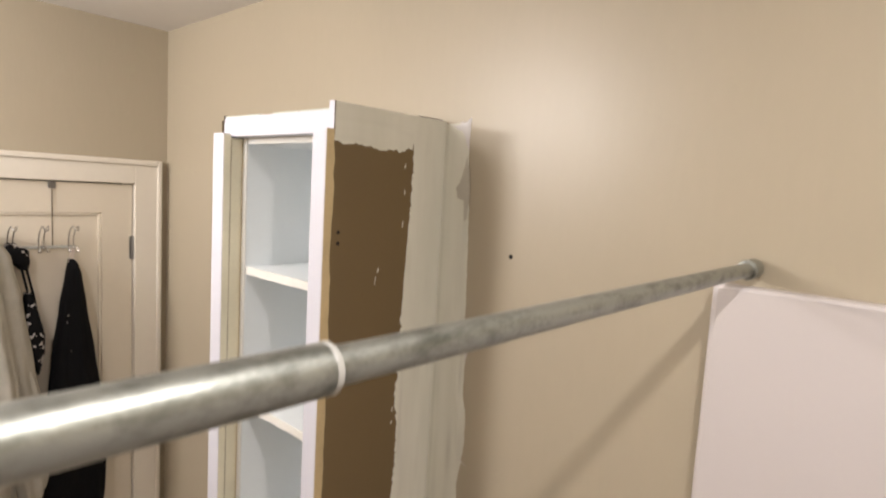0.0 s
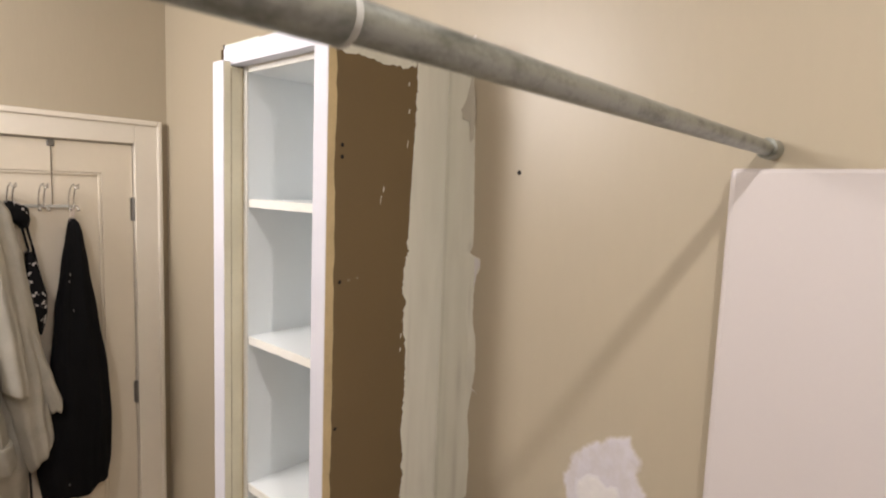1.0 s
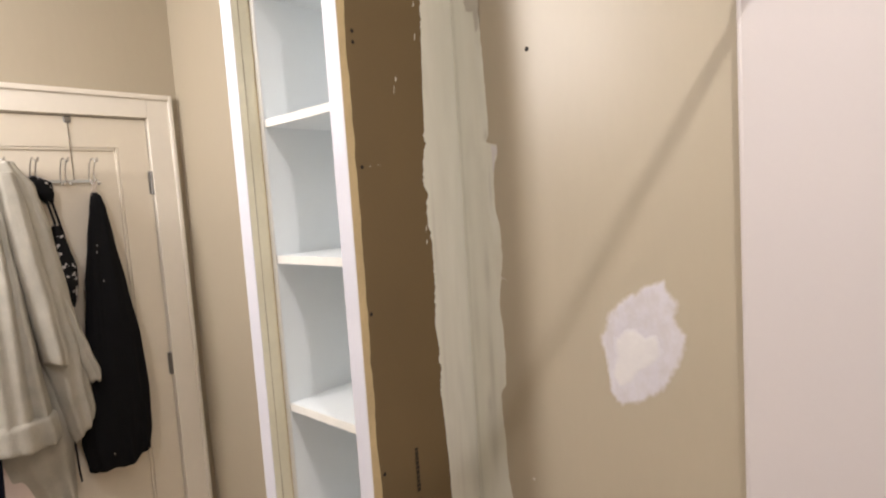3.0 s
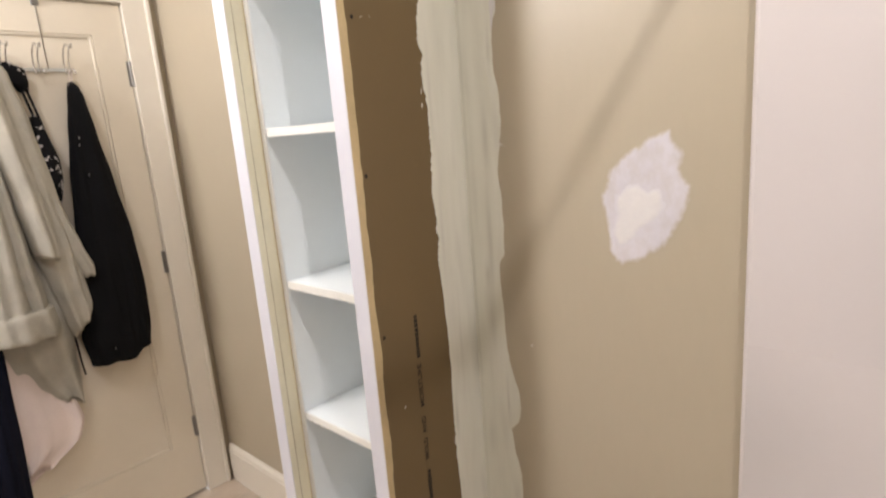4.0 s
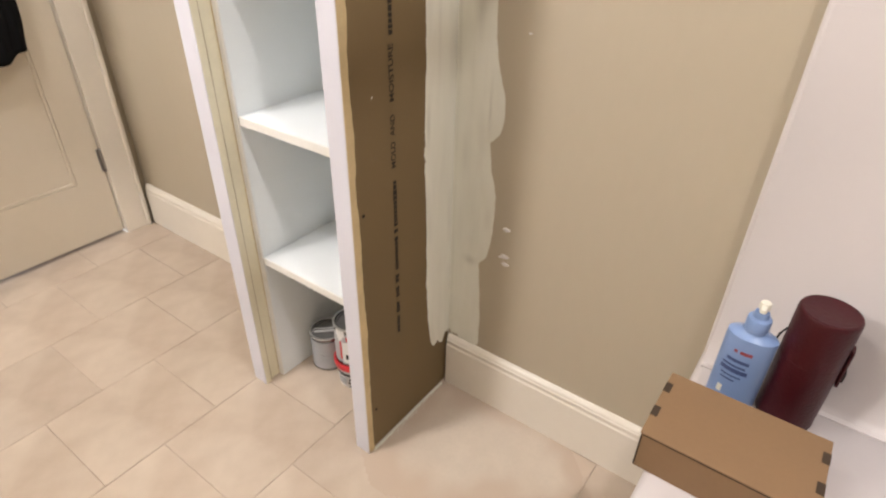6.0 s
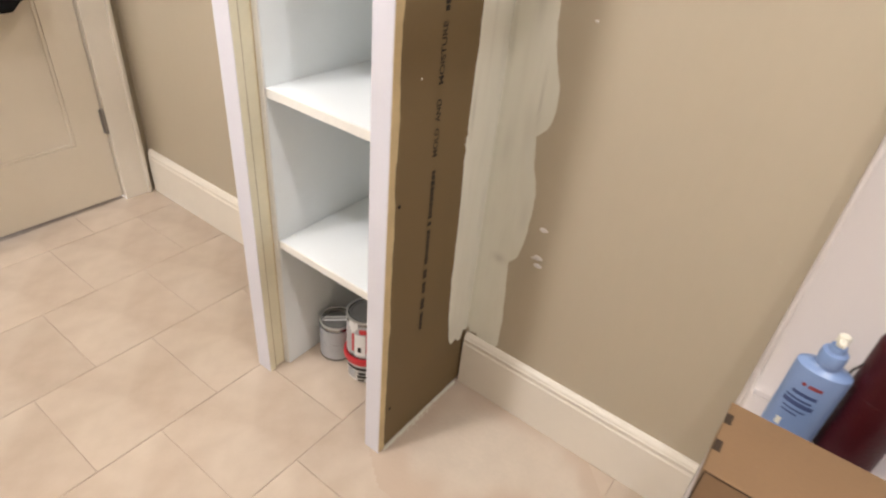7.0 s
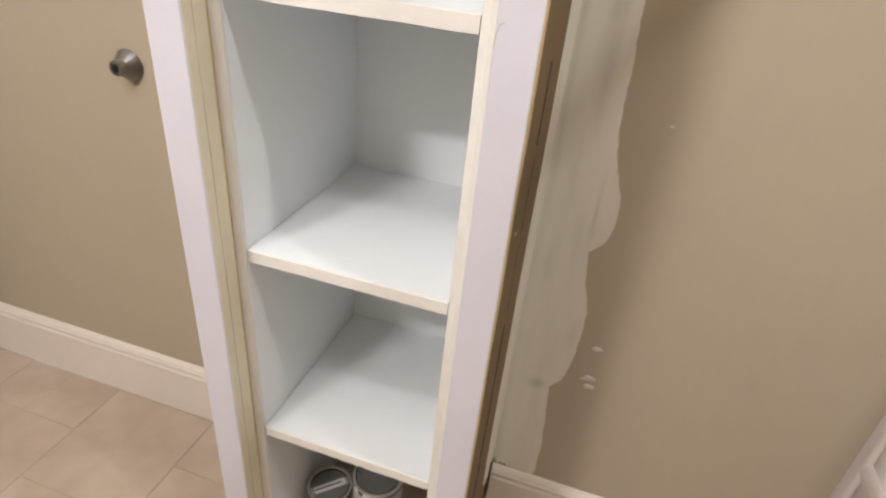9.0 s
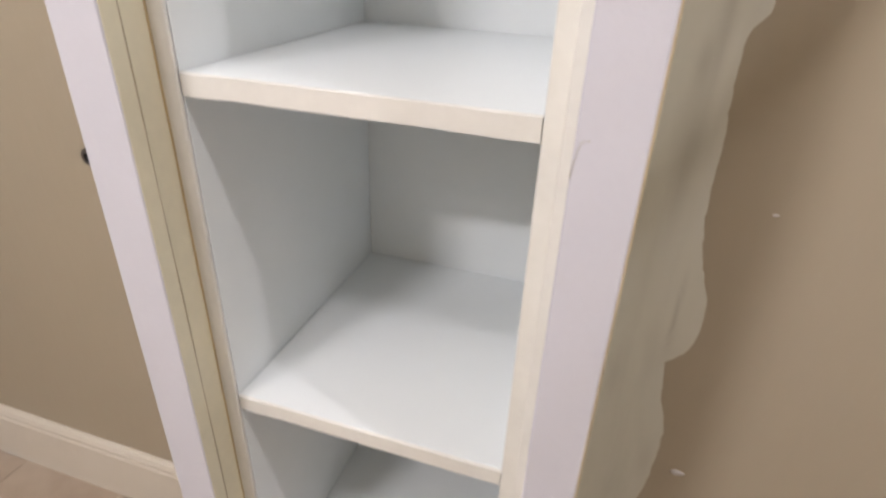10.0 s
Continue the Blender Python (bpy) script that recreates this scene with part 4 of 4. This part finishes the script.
drape(robe, "side_lapel", ROBE, [(1.45, -0.56, -0.500, 0.09), (1.30, -0.53, -0.466, 0.10), (1.195, -0.50, -0.438, 0.105), (1.098, -0.462, -0.414, 0.105), (1.085, -0.456, -0.416, 0.10)], 0.8, 0.010, 3.9, 0.02, "", 0.022, nz=40, sharp=0.1, ridges=((0.6, 0.4, 0.3, 0.010),), slope=0.004)
drape(robe, "sleeve", ROBE, [(1.80, -0.74, -0.645, 0.13), (1.62, -0.755, -0.635, 0.145), (1.4, -0.765, -0.615, 0.155), (1.2, -0.768, -0.597, 0.155), (1.0, -0.770, -0.574, 0.15), (0.925, -0.770, -0.562, 0.14)], 0.9, 0.018, 9.4, 0.008, "", 0.02, sharp=0.1, lean=0.3,
      ridges=((0.3, 0.0, 0.16, 0.024), (0.7, 0.62, 0.14, 0.020), (-0.3, -0.4, 0.2, 0.02), (0.5, 0.35, 0.09, -0.020)))
drape(robe, "draped_collar", ROBE, [(1.82, -0.66, -0.602, 0.12), (1.70, -0.658, -0.580, 0.135), (1.55, -0.642, -0.563, 0.145), (1.35, -0.614, -0.538, 0.15), (1.21, -0.594, -0.524, 0.15), (1.176, -0.588, -0.524, 0.145), (1.168, -0.584, -0.530, 0.14)], 0.8, 0.010, 6.6, 0.012, "broad terry collar end", 0.035, nz=50, sharp=0.1,
      ridges=((0.4, 0.1, 0.3, 0.014), (0.8, 0.8, 0.15, 0.012)))
drape(robe, "sleeve_cuff", ROBE, [(1.012, -0.778, -0.568, 0.164), (1.00, -0.780, -0.564, 0.167), (0.935, -0.778, -0.553, 0.156), (0.915, -0.776, -0.553, 0.149)], 0.9, 0.018, 9.4, 0.006, "folded terry cuff", 0.020, nz=20, sharp=0.1, lean=0.3,
      ridges=((0.0, 0.0, 0.16, 0.024), (0.62, 0.62, 0.14, 0.020), (-0.4, -0.4, 0.2, 0.02)))
bm = bmesh.new()
add_tube(bm, [Vector(p) - robe.location for p in ((0.075, -0.512, 0.95), (0.072, -0.514, 0.85), (0.066, -0.510, 0.76), (0.060, -0.505, 0.715))], 0.0035, 8)
part("tie_end", bm, BLACK, robe, "thin dark tie end")

sheet = thing("pink_nightgown", "pale pink cloth gown hanging in ruffles behind the robe", "nightgown", (0.04, -0.64, 1.80))
drape(sheet, "gown_body", PINKWHITE, [(1.80, -0.66, -0.60, 0.02), (1.3, -0.72, -0.58, 0.028), (0.85, -0.77, -0.555, 0.040), (0.70, -0.785, -0.560, 0.050), (0.56, -0.79, -0.538, 0.065), (0.50, -0.795, -0.560, 0.070), (0.44, -0.80, -0.66, 0.070)], 1.3, 0.030, 3.3, 0.03, wall=0.002, sharp=0.6)
drape(sheet, "lower_ruffle", PINKWHITE, [(0.50, -0.81, -0.62, 0.05), (0.42, -0.82, -0.665, 0.055), (0.37, -0.84, -0.735, 0.050)], 1.6, 0.03, 6.1, 0.04, wall=0.002, nz=30, sharp=0.5)

trousers = thing("navy_trousers", "dark navy trousers hanging at the edge of the door", "trousers", (0.04, -0.78, 1.80))
drape(trousers, "trouser_leg", NAVY, [(1.80, -0.80, -0.72, 0.03), (1.3, -0.86, -0.745, 0.075), (0.9, -0.865, -0.728, 0.10), (0.6, -0.865, -0.735, 0.12), (0.355, -0.865, -0.748, 0.12)], 1.6, 0.022, 8.8, 0.02, wall=0.01)


# ---- paint cans in the lowest compartment ----


def paint_can(place, label, r, h, turn=0.0):
    can = thing("paint_can", label, "paint can", place, "paint cans in the tower")
    can.rotation_euler = (0, 0, radians(turn))
    part("can_body", add_lathe(bmesh.new(), [(0, 0.0), (r - 0.001, 0.0), (r + 0.0012, 0.002), (r, 0.005), (r, h - 0.006), (r + 0.0014, h - 0.003), (r + 0.0012, h), (r - 0.004, h), (r - 0.005, h - 0.004), (r - 0.008, h - 0.004)], None, 40), STEEL, can)
    part("lid", add_lathe(bmesh.new(), [(r - 0.0075, h - 0.0038), (r - 0.008, h - 0.001), (r - 0.011, h - 0.0005), (r - 0.013, h - 0.005), (0, h - 0.005)], None, 40), LID, can, "dull steel press-on lid")
    part("rim", add_lathe(bmesh.new(), [(r - 0.0042, h + 0.0002), (r - 0.003, h + 0.0011), (r - 0.001, h + 0.0014), (r + 0.0010, h + 0.0010), (r + 0.0018, h - 0.0006), (r + 0.0014, h - 0.0028)], None, 40), RIMMED, can, "bright rolled rim")
    return can


def band(parent, name, mat, r, z0, z1, a0, a1, label=""):
    """A label or printed bar on a can's side."""
    bm = bmesh.new()
    n = max(3, int(abs(a1 - a0) / 8))
    rows = []
    for k in range(n + 1):
        a = radians(a0 + (a1 - a0) * k / n)
        rows.append([bm.verts.new((r * math.cos(a), r * math.sin(a), z)) for z in (z0, z1)])
    for a, b in zip(rows, rows[1:]):
        bm.faces.new([a[0], b[0], b[1], a[1]]).smooth = True
    return part(name, bm, mat, parent, label)


small = paint_can((1.192, -0.156, 0.0005), "grey steel paint can with tape across its lid", 0.0475, 0.122)
band(small, "label_wrap", LABEL, 0.0479, 0.008, 0.060, 180, 440, "pale grey paper label")
band(small, "label_wrap", LABEL, 0.0481, 0.0605, 0.108, 180, 440, "pale grey paper label")
bm = box((-0.041, -0.009, 0.118), (0.041, 0.009, 0.1205), 0.001)
bm.transform(pose(0, 0, 0, 0, 0, 44))
part("tape_strip", bm, WHITEPL, small, "white tape strip over the lid")
bm = box((-0.034, -0.0015, 0.1205), (0.026, 0.0015, 0.1208))
bm.transform(pose(0, 0, 0, 0, 0, 44))
part("tape_print", bm, INK, small, "line of print, unreadable")

pail = thing("plastic_pail", "small white printed plastic pail with a red lid", "pail", (1.307, -0.160, 0.0005))
part("pail_body", add_lathe(bmesh.new(), [(0, 0), (0.046, 0), (0.048, 0.003), (0.052, 0.083), (0.052, 0.086), (0, 0.086)], None, 40), WHITEPL, pail)
part("pail_lid", add_lathe(bmesh.new(), [(0.054, 0.074), (0.0585, 0.074), (0.0595, 0.078), (0.0595, 0.090), (0.057, 0.094), (0.054, 0.094), (0.053, 0.090), (0, 0.090)], None, 44), RED, pail, "glossy red plastic lid")
band(pail, "print_arc", INK, 0.0522, 0.050, 0.059, 246, 330, "black printed band")
band(pail, "label_panel", LABEL, 0.0522, 0.018, 0.044, 250, 282, "grey label panel")
for z0, z1, a0, a1 in ((0.034, 0.042, 290, 312), (0.022, 0.030, 288, 316), (0.010, 0.016, 290, 308)):
    band(pail, "print_bar", INK, 0.0522, z0, z1, a0, a1, "dark printed bar")
big = paint_can((1.307, -0.160, 0.0910), "steel paint can with red and white label on the pail", 0.0515, 0.128)
band(big, "label_wrap", LABEL, 0.0518, 0.008, 0.114, 205, 365, "pale grey paper label")
band(big, "white_panel", WHITEPL, 0.0520, 0.014, 0.086, 278, 310, "white label panel")
for z0, z1, a0, a1 in ((0.024, 0.086, 268, 276), (0.024, 0.092, 312, 340), (0.090, 0.106, 292, 322)):
    band(big, "red_panel", RED, 0.0520, z0, z1, a0, a1, "red label panel")
band(big, "grey_panel", INK, 0.0522, 0.026, 0.044, 288, 299, "dark printed square")
band(big, "print_bar", INK, 0.0522, 0.008, 0.014, 262, 276, "dark printed bar")
for z0, z1, a0, a1 in ((0.104, 0.124, 256, 288), (0.094, 0.106, 262, 281), (0.086, 0.096, 266, 273), (0.108, 0.122, 226, 240)):
    band(big, "paint_drip", WHITEPL, 0.0524, z0, z1, a0, a1, "white paint drip")


# ---- plaster crumbs along the foot of the bare panel ----
random.seed(14)
bm = bmesh.new()
for k in range(260):
    y = random.uniform(-0.325, -0.03)
    x = UX1 + 0.002 + abs(random.gauss(0, 0.004)) * (1.5 if -0.24 < y < -0.12 else 0.5)
    r = random.uniform(0.0006, 0.0017)
    bmesh.ops.create_icosphere(bm, subdivisions=1, radius=r, matrix=Matrix.LocRotScale((x, y, r * 0.4), Euler((random.random() * 3, random.random() * 3, 0)), (1.4, 1.0, 0.6)))
for k in range(60):
    y0, y1 = -0.318 + 0.29 * k / 60, -0.318 + 0.29 * (k + 1) / 60
    w = 0.0025 + 0.0018 * rough(y0, 40, 3)
    add_box(bm, (UX1 - 0.0025, y0, 0.0), (UX1 + w, y1, 0.0022 + 0.0008 * rough(y0, 60, 5)))
crumbs = finish("plaster_crumbs", bm, COMPOUND)
tagged(crumbs, "white plaster crumbs on the tiles along the bare panel", "debris", kind="stuff")

film("plaster_film", floor, DUST, lambda u, v, h: Vector((u, v, h)), ((1.535, -0.300), (1.60, -0.345), (1.70, -0.300), (1.77, -0.230), (1.86, -0.190), (1.93, -0.110), (1.86, -0.040), (1.70, -0.035), (1.58, -0.060), (1.535, -0.140)), 0.006, 0.075, 0.0002, 4.4, "pale dried plaster dust wiped over the tiles", wobble=0.75)

# ---- floor tiles ----
random.seed(3)
T, GAP = 0.3055, 0.0020
X0 = 0.160


def tile_mesh(w, d):
    bm = box((-w / 2, -d / 2, -0.008), (w / 2, d / 2, 0.0), 0.0011, 1)
    me = bpy.data.meshes.new("tile")
    bm.to_mesh(me)
    bm.free()
    me.materials.append(TILE)
    return me


shared = {}


def lay(x0, x1, y0, y1):
    x0, x1, y0, y1 = max(x0, 0.001), min(x1, EAST), max(y0, SOUTH), min(y1, 0.0)
    if x1 - x0 < 0.02 or y1 - y0 < 0.02:
        return
    key = (round(x1 - x0, 3), round(y1 - y0, 3))
    if key not in shared:
        shared[key] = tile_mesh(key[0] - GAP, key[1] - GAP)
    ob = new("tile", shared[key])
    ob.location = ((x0 + x1) / 2, (y0 + y1) / 2, random.uniform(-0.0004, 0.0))
    ob.parent = floor


for c in range(-1, 10):
    off = -0.4745 if c % 2 == 0 else -0.6290
    for r in range(-3, 8):
        lay(X0 + c * T, X0 + (c + 1) * T, off - (r + 1) * T, off - r * T)
